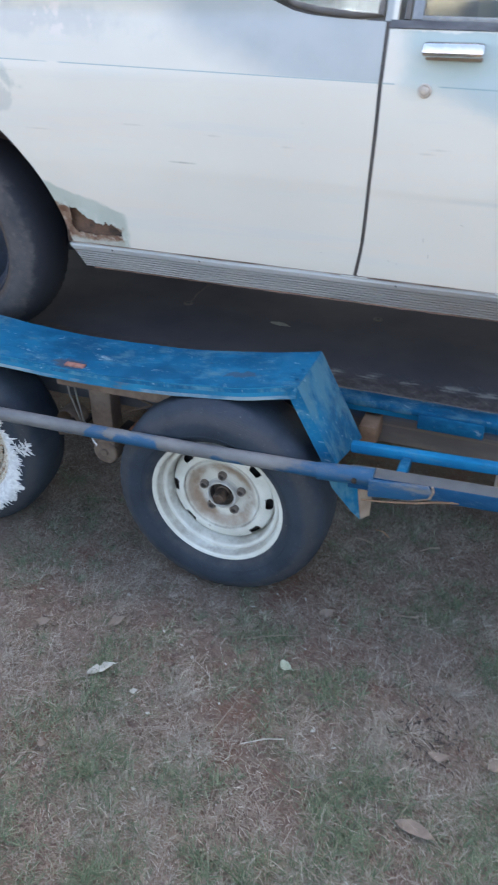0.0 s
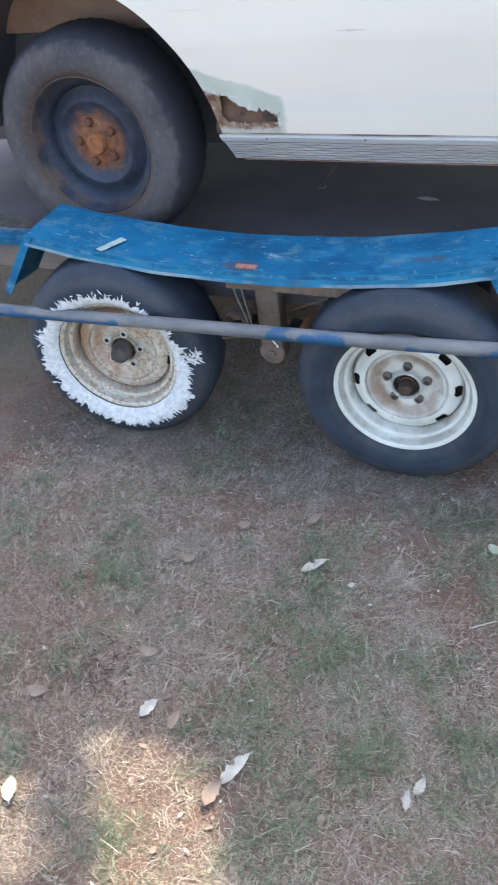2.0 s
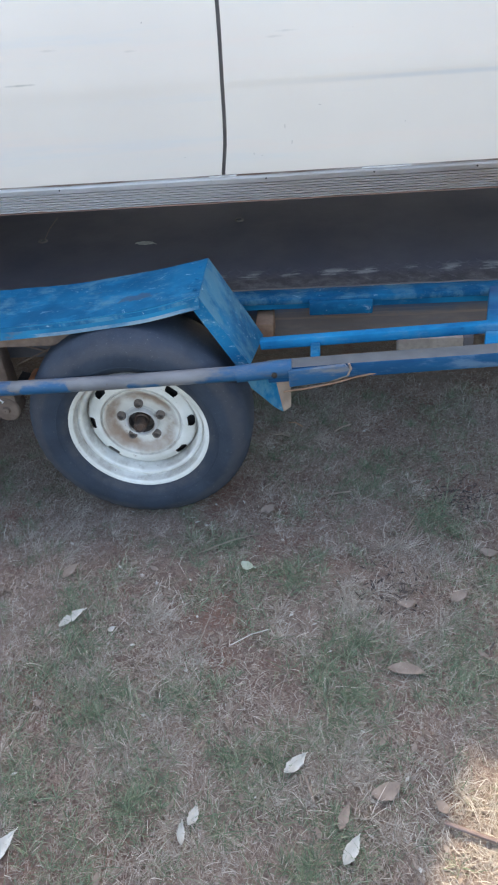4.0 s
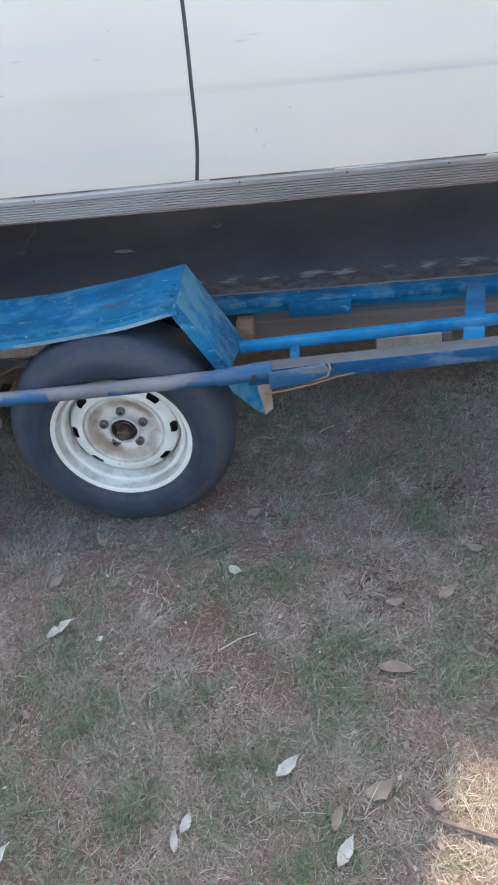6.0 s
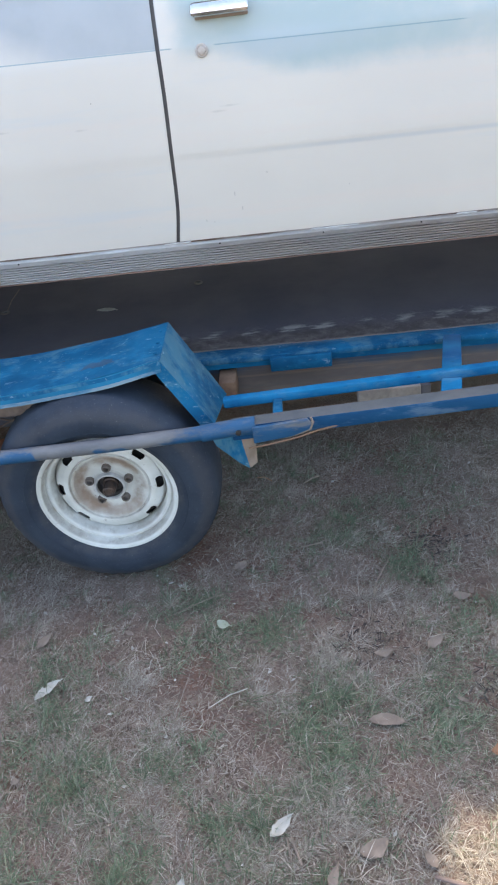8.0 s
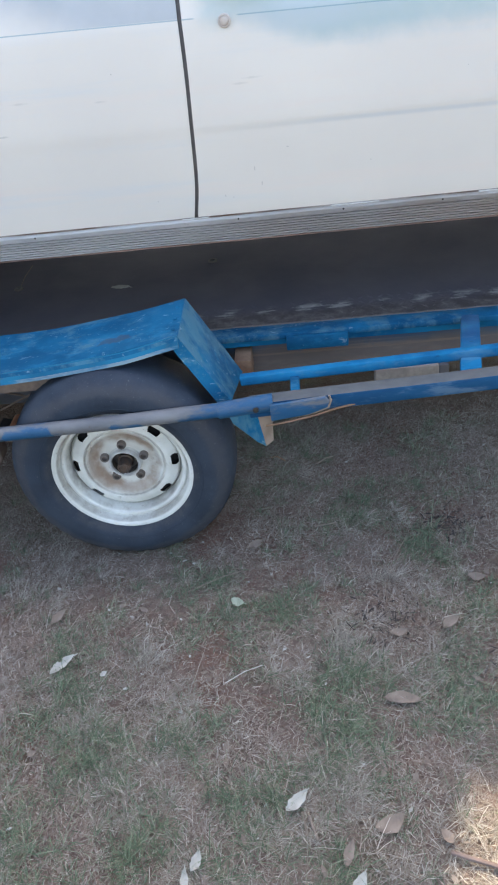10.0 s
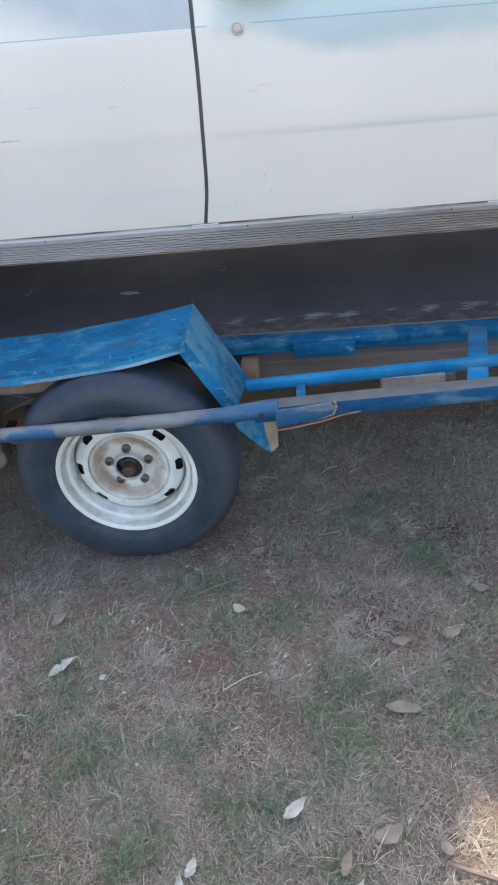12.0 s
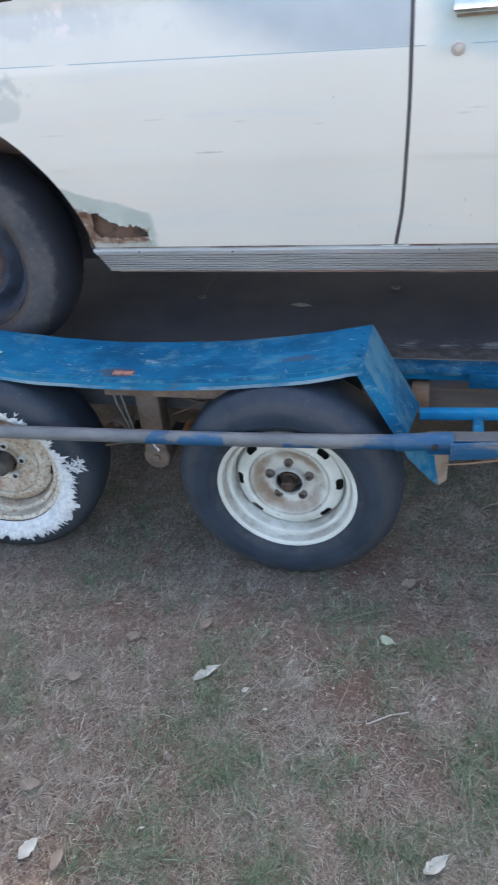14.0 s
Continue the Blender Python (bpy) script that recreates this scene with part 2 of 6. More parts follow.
def worn_tube_paint():
    """Blue paint left in patches on weathered grey galvanised tube."""
    n = Nodes("worn_tube_paint", 0.55, 0, 0.4, TRAILER_AT)
    grey = n.mix(n.ramp(n.noise(16, 5, 0.6, (0.4, 1, 1)), 0.35, 0.7), (0.100, 0.106, 0.118), (0.170, 0.174, 0.182))
    x, y, z = n.axes()
    wav = n.math("ADD", x, n.math("MULTIPLY", n.math("SUBTRACT", n.noise(26, 5, 0.7, (0.6, 1, 1)), 0.5), 0.07))
    keep = n.math("MULTIPLY", n.noise(4.2, 7, 0.68, (0.8, 2, 2.5), (2.3, 0, 0)), 0.85)
    for lo, hi in ((-1.30, -0.79), (-0.345, -0.285), (-0.262, -0.135), (0.02, 0.10)):
        keep = n.math("ADD", keep, n.math("MULTIPLY", n.ramp(wav, lo - 0.006, lo + 0.006), n.ramp(wav, hi + 0.006, hi - 0.006, 0, 0.19)))
    keep = n.math("ADD", keep, n.ramp(n.math("SUBTRACT", z, n.math("ADD", n.math("MULTIPLY", x, 0.029), 0.433)), 0.011, -0.010, -0.09, 0.06))
    keep = n.math("ADD", keep, n.ramp(x, 0.12, 0.30, 0.0, 0.34))
    blue = n.mix(n.noise(12, 3), (0.004, 0.054, 0.128), (0.007, 0.090, 0.195))
    c = n.mix(n.math("MULTIPLY", n.ramp(keep, 0.525, 0.655), n.ramp(n.noise(55, 5, 0.7, (0.4, 1, 1)), 0.30, 0.45, 0.45, 1.0)), grey, blue)
    c = n.mix(n.ramp(n.noise(60, 4), 0.66, 0.75, 0, 0.6), c, (0.10, 0.08, 0.075))
    n.bump(n.noise(110, 3), 0.2, 0.001)
    return n.done(c)


M_tube = worn_tube_paint()


def dusty_top_paint():
    """Blue on the upright faces, grey dust and bare metal on the upper ones."""
    n = Nodes("blue_rail_dusty_on_top", 0.65, 0, 0.15)
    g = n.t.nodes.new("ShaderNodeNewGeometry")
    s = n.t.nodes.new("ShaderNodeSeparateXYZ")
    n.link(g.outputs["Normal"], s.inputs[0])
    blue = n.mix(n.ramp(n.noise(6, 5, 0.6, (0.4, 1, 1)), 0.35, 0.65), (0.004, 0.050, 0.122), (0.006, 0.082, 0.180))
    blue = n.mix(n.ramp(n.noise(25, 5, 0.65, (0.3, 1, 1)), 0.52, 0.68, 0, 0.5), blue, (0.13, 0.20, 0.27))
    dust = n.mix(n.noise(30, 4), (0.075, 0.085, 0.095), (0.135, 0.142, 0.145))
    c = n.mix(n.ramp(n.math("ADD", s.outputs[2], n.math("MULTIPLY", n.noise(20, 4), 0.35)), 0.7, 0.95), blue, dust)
    n.bump(n.noise(80, 4), 0.25, 0.001)
    return n.done(c)


M_rail = dusty_top_paint()


def rubber(name, tone, dust, amount=0.5):
    """Weathered rubber: dust lying in patches and rings, scuffs, fine specks."""
    n = Nodes(name, 0.75, 0, 0.3)
    x, y, z = n.axes()
    r = n.math("SQRT", n.math("ADD", n.math("MULTIPLY", x, x), n.math("MULTIPLY", z, z)))
    base = n.mix(n.ramp(n.noise(9, 4), 0.3, 0.7), tone, tuple(1.5 * v for v in tone))
    c = n.mix(n.ramp(n.noise(5, 6, 0.65), 0.35, 0.75, 0, amount), base, dust)
    band = n.math("ADD", r, n.math("MULTIPLY", n.math("SUBTRACT", n.noise(13, 5, 0.7), 0.5), 0.05))
    brown = (dust[0] * 1.35, dust[1] * 1.05, dust[2] * 0.90)
    c = n.mix(n.math("MULTIPLY", n.ramp(band, 0.245, 0.262), n.ramp(band, 0.292, 0.272, 0, 0.55)), c, brown)
    c = n.mix(n.math("MULTIPLY", n.ramp(r, 0.212, 0.196), n.ramp(n.noise(20, 5, 0.7), 0.4, 0.6, 0.1, 0.7)), c, brown)
    c = n.mix(n.ramp(n.noise(75, 6, 0.75), 0.56, 0.74, 0, 0.45), c, tuple(1.35 * v for v in dust))
    c = n.mix(n.ramp(n.noise(210, 3, 0.6, move=(4, 1, 1)), 0.66, 0.74, 0, 0.5), c, (0.20, 0.19, 0.18))
    grooves = n.math("SINE", n.math("MULTIPLY", r, 1400.0))
    n.bump(n.math("ADD", n.math("MULTIPLY", grooves, 0.10), n.noise(120, 5, 0.7)), 0.4, 0.0015)
    return n.done(c, n.ramp(n.noise(6, 3), 0.3, 0.7, 0.6, 0.85))


M_tyre = rubber("tyre_rubber", (0.016, 0.025, 0.039), (0.041, 0.053, 0.070), 0.6)


def rim_paint(name, base, light, rust, halo, rust_amount, seat=0.0):
    """Old wheel paint with a rust halo round the nuts and rust runs."""
    n = Nodes(name, 0.45, 0, 0.5)
    x, y, z = n.axes()
    r = n.math("SQRT", n.math("ADD", n.math("MULTIPLY", x, x), n.math("MULTIPLY", z, z)))
    plain_r = r
    r = n.math("ADD", r, n.math("MULTIPLY", n.math("SUBTRACT", n.noise(18, 4), 0.5), 0.035))
    c = n.mix(n.ramp(n.noise(8, 5), 0.35, 0.7), base, light)
    ring = n.math("MULTIPLY", n.math("MULTIPLY", n.ramp(r, 0.060, 0.078, 0.22, 1.0), n.ramp(r, 0.114, 0.086)), n.ramp(n.noise(14, 4, 0.6, move=(5, 5, 2)), 0.34, 0.62, 0.22, 1.0))
    c = n.mix(n.math("MULTIPLY", ring, halo), c, n.mix(n.noise(50, 4), tuple(0.8 * v for v in rust), tuple(1.35 * v for v in rust)))
    low = n.math("ADD", n.math("MULTIPLY", z, -2.2), n.math("MULTIPLY", x, -1.4))          # more of it on the side where water stood
    wet = n.math("MULTIPLY", n.math("MULTIPLY", n.ramp(r, 0.072, 0.085), n.ramp(r, 0.120, 0.094)), n.ramp(low, -0.05, 0.16, 0.0, 0.6))
    c = n.mix(n.math("MULTIPLY", wet, halo), c, tuple(1.1 * v for v in rust))
    if seat:
        run = n.math("MULTIPLY", n.math("MULTIPLY", n.ramp(r, 0.098, 0.118), n.ramp(r, 0.168, 0.146)), n.ramp(n.noise(7, 6, 0.7, move=(2, 2, 9)), 0.34, 0.50, 0.0, seat))
        run = n.math("MULTIPLY", run, n.ramp(n.math("SUBTRACT", z, x), -0.06, 0.12, 0.25, 1.0))
        c = n.mix(run, c, n.mix(n.noise(30, 4), tuple(0.8 * v for v in rust), (0.40, 0.22, 0.11)))
        c = n.mix(n.ramp(r, 0.070, 0.044, 0.0, 0.6), c, (0.13, 0.105, 0.085))
    c = n.mix(n.ramp(n.noise(90, 7, 0.78, move=(1, 1, 6)), 0.62 - 0.75 * rust_amount, 0.68 - 0.75 * rust_amount, 0, 0.8), c, rust)
    c = n.mix(n.ramp(n.noise(20, 7, 0.75, move=(4, 1, 2)), 0.62 - 0.85 * rust_amount, 0.76 - 0.85 * rust_amount, 0, 0.6), c, rust)
    c = n.mix(n.ramp(n.noise(6, 4, 0.6, move=(8, 3, 1)), 0.5, 0.7, 0, 0.35), c, tuple(0.5 * (p + q) for p, q in zip(base, rust)))
    c = n.mix(n.ramp(n.noise(45, 5, 0.7), 0.62, 0.72, 0, 0.5), c, tuple(0.5 * v for v in rust))
    for r0, half in ((0.1735, 0.006), (0.1535, 0.006), (0.1100, 0.004)):          # darker, uneven lines along the grooves
        groove = n.ramp(n.math("ABSOLUTE", n.math("SUBTRACT", plain_r, r0)), half, 0.0015)
        c = n.mix(n.math("MULTIPLY", groove, n.ramp(n.noise(16, 6, 0.7, move=(7, 2, 4)), 0.38, 0.66, 0.10, 0.75)), c, (0.27, 0.245, 0.21))
    c = n.mix(n.ramp(n.noise(5, 5, 0.65, move=(3, 9, 1)), 0.48, 0.68, 0, 0.45), c, tuple(0.72 * v for v in base))
    c = n.mix(n.ramp(n.noise(110, 4, 0.7, move=(1, 3, 3)), 0.68, 0.74, 0, 0.6), c, (0.16, 0.13, 0.11))
    n.bump(n.noise(60, 4), 0.2, 0.001)
    return n.done(c, n.ramp(n.noise(10, 3), 0.3, 0.7, 0.35, 0.6))


M_rim_white = rim_paint("white_rim_paint", (0.56, 0.565, 0.53), (0.70, 0.71, 0.68), (0.215, 0.140, 0.095), 0.9, -0.02)
M_rim_cream = rim_paint("rusty_cream_rim_paint", (0.54, 0.515, 0.44), (0.68, 0.655, 0.585), (0.27, 0.125, 0.062), 0.55, 0.145, 0.9)


def rusty_dark_rim():
    """Dark wheel paint with orange rust spreading from the hub."""
    n = Nodes("dark_rim_rusty_centre", 0.6, 0, 0.35)
    x, y, z = n.axes()
    r = n.math("SQRT", n.math("ADD", n.math("MULTIPLY", x, x), n.math("MULTIPLY", z, z)))
    c = n.mix(n.ramp(n.noise(9, 5, 0.65), 0.35, 0.7), (0.016, 0.022, 0.036), (0.032, 0.046, 0.076))
    c = n.mix(n.ramp(n.noise(34, 6, 0.75), 0.52, 0.70, 0, 0.6), c, (0.055, 0.060, 0.072))
    rr = n.math("ADD", r, n.math("MULTIPLY", n.math("SUBTRACT", n.noise(24, 5, 0.7), 0.5), 0.11))
    c = n.mix(n.ramp(rr, 0.108, 0.060), c, n.mix(n.ramp(n.noise(45, 5, 0.7), 0.35, 0.65), (0.11, 0.046, 0.028), (0.27, 0.105, 0.050)))
    c = n.mix(n.math("MULTIPLY", n.ramp(r, 0.176, 0.19), n.ramp(n.noise(12, 4), 0.4, 0.65)), c, (0.09, 0.065, 0.055))
    n.bump(n.noise(50, 5, 0.7), 0.4, 0.002)
    return n.done(c)


def banded_tyre():
    """Old tyre: brown dirt by the rim, grey scuffed wall, darker shoulder."""
    n = Nodes("old_scuffed_tyre", 0.85, 0, 0.25)
    x, y, z = n.axes()
    r = n.math("SQRT", n.math("ADD", n.math("MULTIPLY", x, x), n.math("MULTIPLY", z, z)))
    r = n.math("ADD", r, n.math("MULTIPLY", n.math("SUBTRACT", n.noise(7, 5, 0.65), 0.5), 0.03))
    c = n.mix(n.ramp(n.noise(5, 6, 0.65), 0.3, 0.7), (0.048, 0.050, 0.060), (0.095, 0.09, 0.094))
    c = n.mix(n.ramp(n.noise(16, 6, 0.7, (1, 1, 1), (3, 3, 3)), 0.5, 0.75, 0, 0.5), c, (0.135, 0.115, 0.108))
    c = n.mix(n.ramp(r, 0.232, 0.205, 0, 0.8), c, (0.085, 0.058, 0.047))
    c = n.mix(n.ramp(n.noise(60, 7, 0.75, move=(2, 5, 1)), 0.50, 0.72, 0, 0.5), c, (0.16, 0.14, 0.13))
    c = n.mix(n.ramp(n.math("ADD", r, n.math("MULTIPLY", n.math("SUBTRACT", n.noise(19, 6, 0.75), 0.5), 0.06)), 0.284, 0.306, 0, 0.9), c, (0.026, 0.030, 0.042))
    n.bump(n.noise(45, 6, 0.7), 0.5, 0.002)
    return n.done(c)


M_rim_rusty = rusty_dark_rim()
M_tyre_car = banded_tyre()
M_hub = plain("greasy_hub_steel", (0.022, 0.020, 0.020), (0.05, 0.045, 0.042), 0.5, 0.3, 20)
M_hubcap = plain("greasy_grey_hub", (0.055, 0.050, 0.050), (0.115, 0.10, 0.092), 0.6, 0.1, 30, 120, 0.5)
M_collar = plain("worn_bright_collar", (0.42, 0.42, 0.41), (0.58, 0.58, 0.57), 0.4, 0.2, 30, 120, 0.3)
M_stub = plain("greasy_rusty_axle", (0.040, 0.032, 0.030), (0.11, 0.070, 0.052), 0.55, 0.2, 40, 120, 0.5)
M_drum = plain("brake_drum_iron", (0.012, 0.012, 0.013), (0.03, 0.026, 0.023), 0.8)
M_nut = plain("wheel_nut_steel", (0.50, 0.50, 0.49), (0.68, 0.68, 0.66), 0.45, 0.1, 30)
M_nut_rusty = plain("rusty_wheel_nut", (0.125, 0.105, 0.095), (0.20, 0.165, 0.145), 0.7, 0.1, 40)
M_rust_dark = plain("rust_over_dark_steel", (0.09, 0.042, 0.030), (0.22, 0.085, 0.042), 0.9, 0, 13, 120, 0.5)
M_rust_hub = plain("orange_rust", (0.21, 0.078, 0.036), (0.34, 0.135, 0.062), 0.9, 0, 25, 120, 0.6)
M_splash = plain("white_tyre_paint", (0.53, 0.54, 0.56), (0.71, 0.72, 0.73), 0.85, 0, 70, 220, 0.9)
M_black = plain("black_underbody", (0.085, 0.088, 0.104), (0.120, 0.119, 0.132), 0.7, 0, 5, 60, 0.3)
M_chassis = plain("dusty_chassis_steel", (0.105, 0.102, 0.110), (0.20, 0.172, 0.155), 0.85, 0, 9, 40, 0.4, stretch=(0.3, 1, 1))


def oversprayed_steel():
    """Dusty brown steel with a mist of blue paint and long rub marks."""
    n = Nodes("brown_steel_blue_overspray", 0.85, 0, 0.2, TRAILER_AT)
    x, y, z = n.axes()
    c = n.mix(n.ramp(n.noise(9, 5, 0.6, (0.3, 1, 1)), 0.35, 0.7), (0.115, 0.100, 0.100), (0.205, 0.168, 0.150))
    c = n.mix(n.ramp(n.noise(6, 6, 0.7, (0.12, 1, 6), (2, 1, 1)), 0.55, 0.68, 0, 0.5), c, (0.24, 0.175, 0.14))
    edge = n.math("ADD", z, n.math("MULTIPLY", n.math("SUBTRACT", n.noise(5, 5, 0.65, (0.6, 1, 1)), 0.5), 0.09))
    c = n.mix(n.ramp(edge, 0.325, 0.372, 0, 0.85), c, (0.012, 0.095, 0.190))
    c = n.mix(n.ramp(n.noise(22, 5, 0.7, (0.5, 1, 1), (7, 1, 3)), 0.56, 0.7, 0, 0.35), c, (0.03, 0.085, 0.15))
    n.bump(n.noise(50, 4), 0.3, 0.0015)
    return n.done(c)


M_overspray = oversprayed_steel()
M_orange_steel = plain("rust_primer_steel", (0.17, 0.095, 0.06), (0.26, 0.16, 0.105), 0.85, 0, 12, 80, 0.4)
M_tan_steel = plain("bare_tan_steel", (0.21, 0.155, 0.12), (0.30, 0.235, 0.19), 0.85, 0, 20, 80, 0.4)
M_beige = plain("dusty_beige_steel", (0.20, 0.185, 0.175), (0.29, 0.265, 0.245), 0.85, 0, 14, 80, 0.4)
M_susp = plain("muddy_suspension_steel", (0.120, 0.086, 0.070), (0.200, 0.148, 0.120), 0.85, 0, 14, 60, 0.5)
M_wire = plain("grey_cable", (0.13, 0.125, 0.115), (0.2, 0.19, 0.175), 0.6)


def stained_trim():
    """Dull aluminium with brown stains that follow the ribs."""
    n = Nodes("stained_aluminium", 0.42, 0.1, 0.4)
    c = n.mix(n.ramp(n.noise(5, 5, 0.6, (0.3, 1, 1)), 0.35, 0.7), (0.64, 0.645, 0.655), (0.78, 0.78, 0.785))
    c = n.mix(n.ramp(n.noise(7, 7, 0.75, (0.35, 1, 5), (3, 0, 1)), 0.54, 0.68, 0, 0.6), c, (0.36, 0.295, 0.255))
    c = n.mix(n.ramp(n.noise(60, 5, 0.7, (0.5, 1, 1)), 0.62, 0.75, 0, 0.5), c, (0.30, 0.27, 0.25))
    x, y, z = n.axes()
    brown = n.math("MULTIPLY", n.ramp(x, -0.25, 0.55), n.ramp(n.noise(3.5, 6, 0.7, (0.6, 1, 3), (1, 2, 0)), 0.35, 0.6, 0.25, 0.8))
    c = n.mix(brown, c, (0.47, 0.405, 0.365))
    n.bump(n.noise(40, 3), 0.08, 0.001)
    return n.done(c)


M_sill = stained_trim()
M_gap = plain("rust_and_paint_in_gap", (0.34, 0.30, 0.27), (0.11, 0.065, 0.045), 0.8, 0, 9, 90, 0.5, stretch=(0.6, 1, 1))
M_rust_edge = plain("rusty_brown_edge", (0.12, 0.07, 0.055), (0.24, 0.14, 0.11), 0.9, 0, 12, 80, 0.5, stretch=(0.4, 1, 1))
M_filler = plain("pale_body_filler", (0.42, 0.405, 0.39), (0.56, 0.545, 0.53), 0.8, 0, 26, 140, 0.6)
M_lock = plain("dull_lock_metal", (0.50, 0.44, 0.40), (0.62, 0.56, 0.52), 0.45, 0.1, 60)
M_channel = plain("dull_grey_channel", (0.24, 0.26, 0.29), (0.36, 0.37, 0.39), 0.55, 0.1, 18, 90, 0.3)
M_chrome = plain("pitted_chrome", (0.72, 0.74, 0.76), (0.80, 0.81, 0.83), 0.14, 1.0, 30, 200, 0.05)
M_seal = plain("black_rubber_seal", (0.085, 0.080, 0.082), (0.135, 0.125, 0.122), 0.6)
M_primer = plain("brown_primer", (0.23, 0.145, 0.115), (0.34, 0.215, 0.165), 0.9, 0, 6)
M_red = plain("faded_red_plastic", (0.22, 0.085, 0.075), (0.33, 0.17, 0.14), 0.7, 0, 60)
M_sticker = plain("white_tape", (0.23, 0.37, 0.37), (0.38, 0.49, 0.47), 0.8, 0, 40)
M_flake = plain("flaking_dark_trim", (0.05, 0.055, 0.07), (0.12, 0.125, 0.14), 0.6, 0, 22, 60, 0.5, stretch=(0.5, 1, 1))
M_cloth = plain("grey_trim_cloth", (0.10, 0.10, 0.11), (0.16, 0.16, 0.17), 0.9)


def car_paint():
    """Aged white enamel: chalky patches, sage primer round the rust and on the door top, pin stripe, scuffs."""
    n = Nodes("aged_white_enamel", 0.5, 0, 0.3, CAR_AT)
    x, y, z = n.axes()
    c = n.mix(n.ramp(n.noise(1.7, 4), 0.3, 0.7), (0.672, 0.632, 0.582), (0.720, 0.680, 0.622))
    c = n.mix(n.ramp(n.noise(4, 3, 0.5, (0.4, 1, 1.5)), 0.35, 0.75, 0, 0.30), c, (0.605, 0.588, 0.552))
    # faint warm and cool streaks wiped along the panels
    c = n.mix(n.ramp(n.noise(3.2, 6, 0.65, (0.22, 1, 4.0), (8, 1, 2)), 0.50, 0.68, 0, 0.40), c, (0.72, 0.625, 0.565))
    c = n.mix(n.ramp(n.noise(3.6, 6, 0.65, (0.25, 1, 3.6), (1, 6, 4)), 0.52, 0.70, 0, 0.45), c, (0.56, 0.605, 0.625))
    sage, pale = (0.46, 0.52, 0.49), (0.64, 0.68, 0.68)
    # blue-grey above the crease, fading out to the rear
    over = n.math("SUBTRACT", z, n.math("ADD", n.math("MULTIPLY", x, -0.018), 1.2495))
    edge = n.math("ADD", x, n.math("MULTIPLY", n.math("SUBTRACT", n.noise(5, 4), 0.5), 0.30))
    tail = n.math("MULTIPLY", n.ramp(over, 0.0, 0.003), n.ramp(n.math("ADD", edge, n.math("MULTIPLY", over, 2.2)), -0.16, 0.12, 0.10, 1.0))
    tail = n.math("MULTIPLY", tail, n.math("MAXIMUM", n.ramp(x, 0.290, 0.284), n.ramp(z, 1.356, 1.362)))
    c = n.mix(n.math("MULTIPLY", tail, 0.85), c, n.mix(n.ramp(n.noise(7, 5), 0.3, 0.7), (0.345, 0.385, 0.415), (0.40, 0.435, 0.465)))
    # primer showing round the door's handle and along its top
    fade = n.math("ADD", n.math("ADD", z, n.math("MULTIPLY", n.noise(9, 5), 0.08)), n.ramp(x, 0.40, 0.62, 0.0, 0.055))
    top = n.math("MULTIPLY", n.ramp(n.math("ADD", x, n.math("MULTIPLY", n.noise(11, 4), 0.10)), 0.345, 0.425), n.ramp(fade, 1.240, 1.305))
    c = n.mix(n.math("MULTIPLY", top, n.ramp(n.noise(6, 4), 0.25, 0.6, 0.55, 0.9)), c, (0.385, 0.485, 0.495))
    ledge = n.math("MULTIPLY", n.ramp(x, 0.284, 0.290), n.ramp(n.math("ADD", z, n.math("MULTIPLY", n.noise(30, 5, 0.7), 0.02)), 1.351, 1.355))
    c = n.mix(ledge, c, (0.70, 0.69, 0.66))
    # soft blue-grey patch below the stripe, ahead of the lock
    c = n.mix(n.ramp(n.blob(0.58, 1.232, 0.20, 0.040, 0.25, 7), 1.1, 0.2, 0, 0.55), c, (0.46, 0.53, 0.57))
    # patchy blotches above the rear wheel
    c = n.mix(n.ramp(n.blob(-0.58, 1.35, 0.26, 0.040, 0.7, 18), 1.2, 0.3, 0, 0.45), c, (0.46, 0.48, 0.49))
    c = n.mix(n.math("MULTIPLY", n.ramp(n.blob(-0.60, 1.345, 0.16, 0.035, 0.5, 12), 1.1, 0.6), n.ramp(n.noise(24, 4, 0.6, (1, 1, 0.6)), 0.52, 0.60, 0, 0.8)), c, (0.74, 0.66, 0.62))
    c = n.mix(n.ramp(n.blob(-0.90, 1.225, 0.20, 0.042, 0.55, 16), 1.15, 0.75, 0, 0.75), c, n.mix(n.ramp(n.noise(13, 5, 0.7), 0.4, 0.65), (0.40, 0.43, 0.41), (0.56, 0.575, 0.56)))
    c = n.mix(n.ramp(n.blob(-0.735, 1.165, 0.045, 0.030, 0.6, 22), 1.1, 0.7, 0, 0.6), c, (0.45, 0.47, 0.455))
    # sage primer and rust behind the wheel arch
    slope = n.math("ADD", z, n.math("MULTIPLY", n.math("ADD", x, 0.5), 0.28))      # the patch's top falls to the front
    wav = n.math("MULTIPLY", n.math("SUBTRACT", n.noise(13, 4), 0.5), 0.035)
    green = n.math("MULTIPLY", n.ramp(n.math("ADD", slope, wav), 0.928, 0.918), n.ramp(n.math("ADD", x, wav), -0.385, -0.405))
    c = n.mix(n.math("MULTIPLY", green, 0.9), c, n.mix(n.ramp(n.noise(9, 4), 0.3, 0.7), (0.37, 0.41, 0.37), (0.45, 0.49, 0.45)))
    frost = n.math("MULTIPLY", n.math("MULTIPLY", green, n.ramp(n.noise(40, 5, 0.7), 0.5, 0.62)), n.ramp(slope, 0.90, 0.87))
    c = n.mix(n.math("MULTIPLY", frost, 0.6), c, (0.60, 0.61, 0.58))
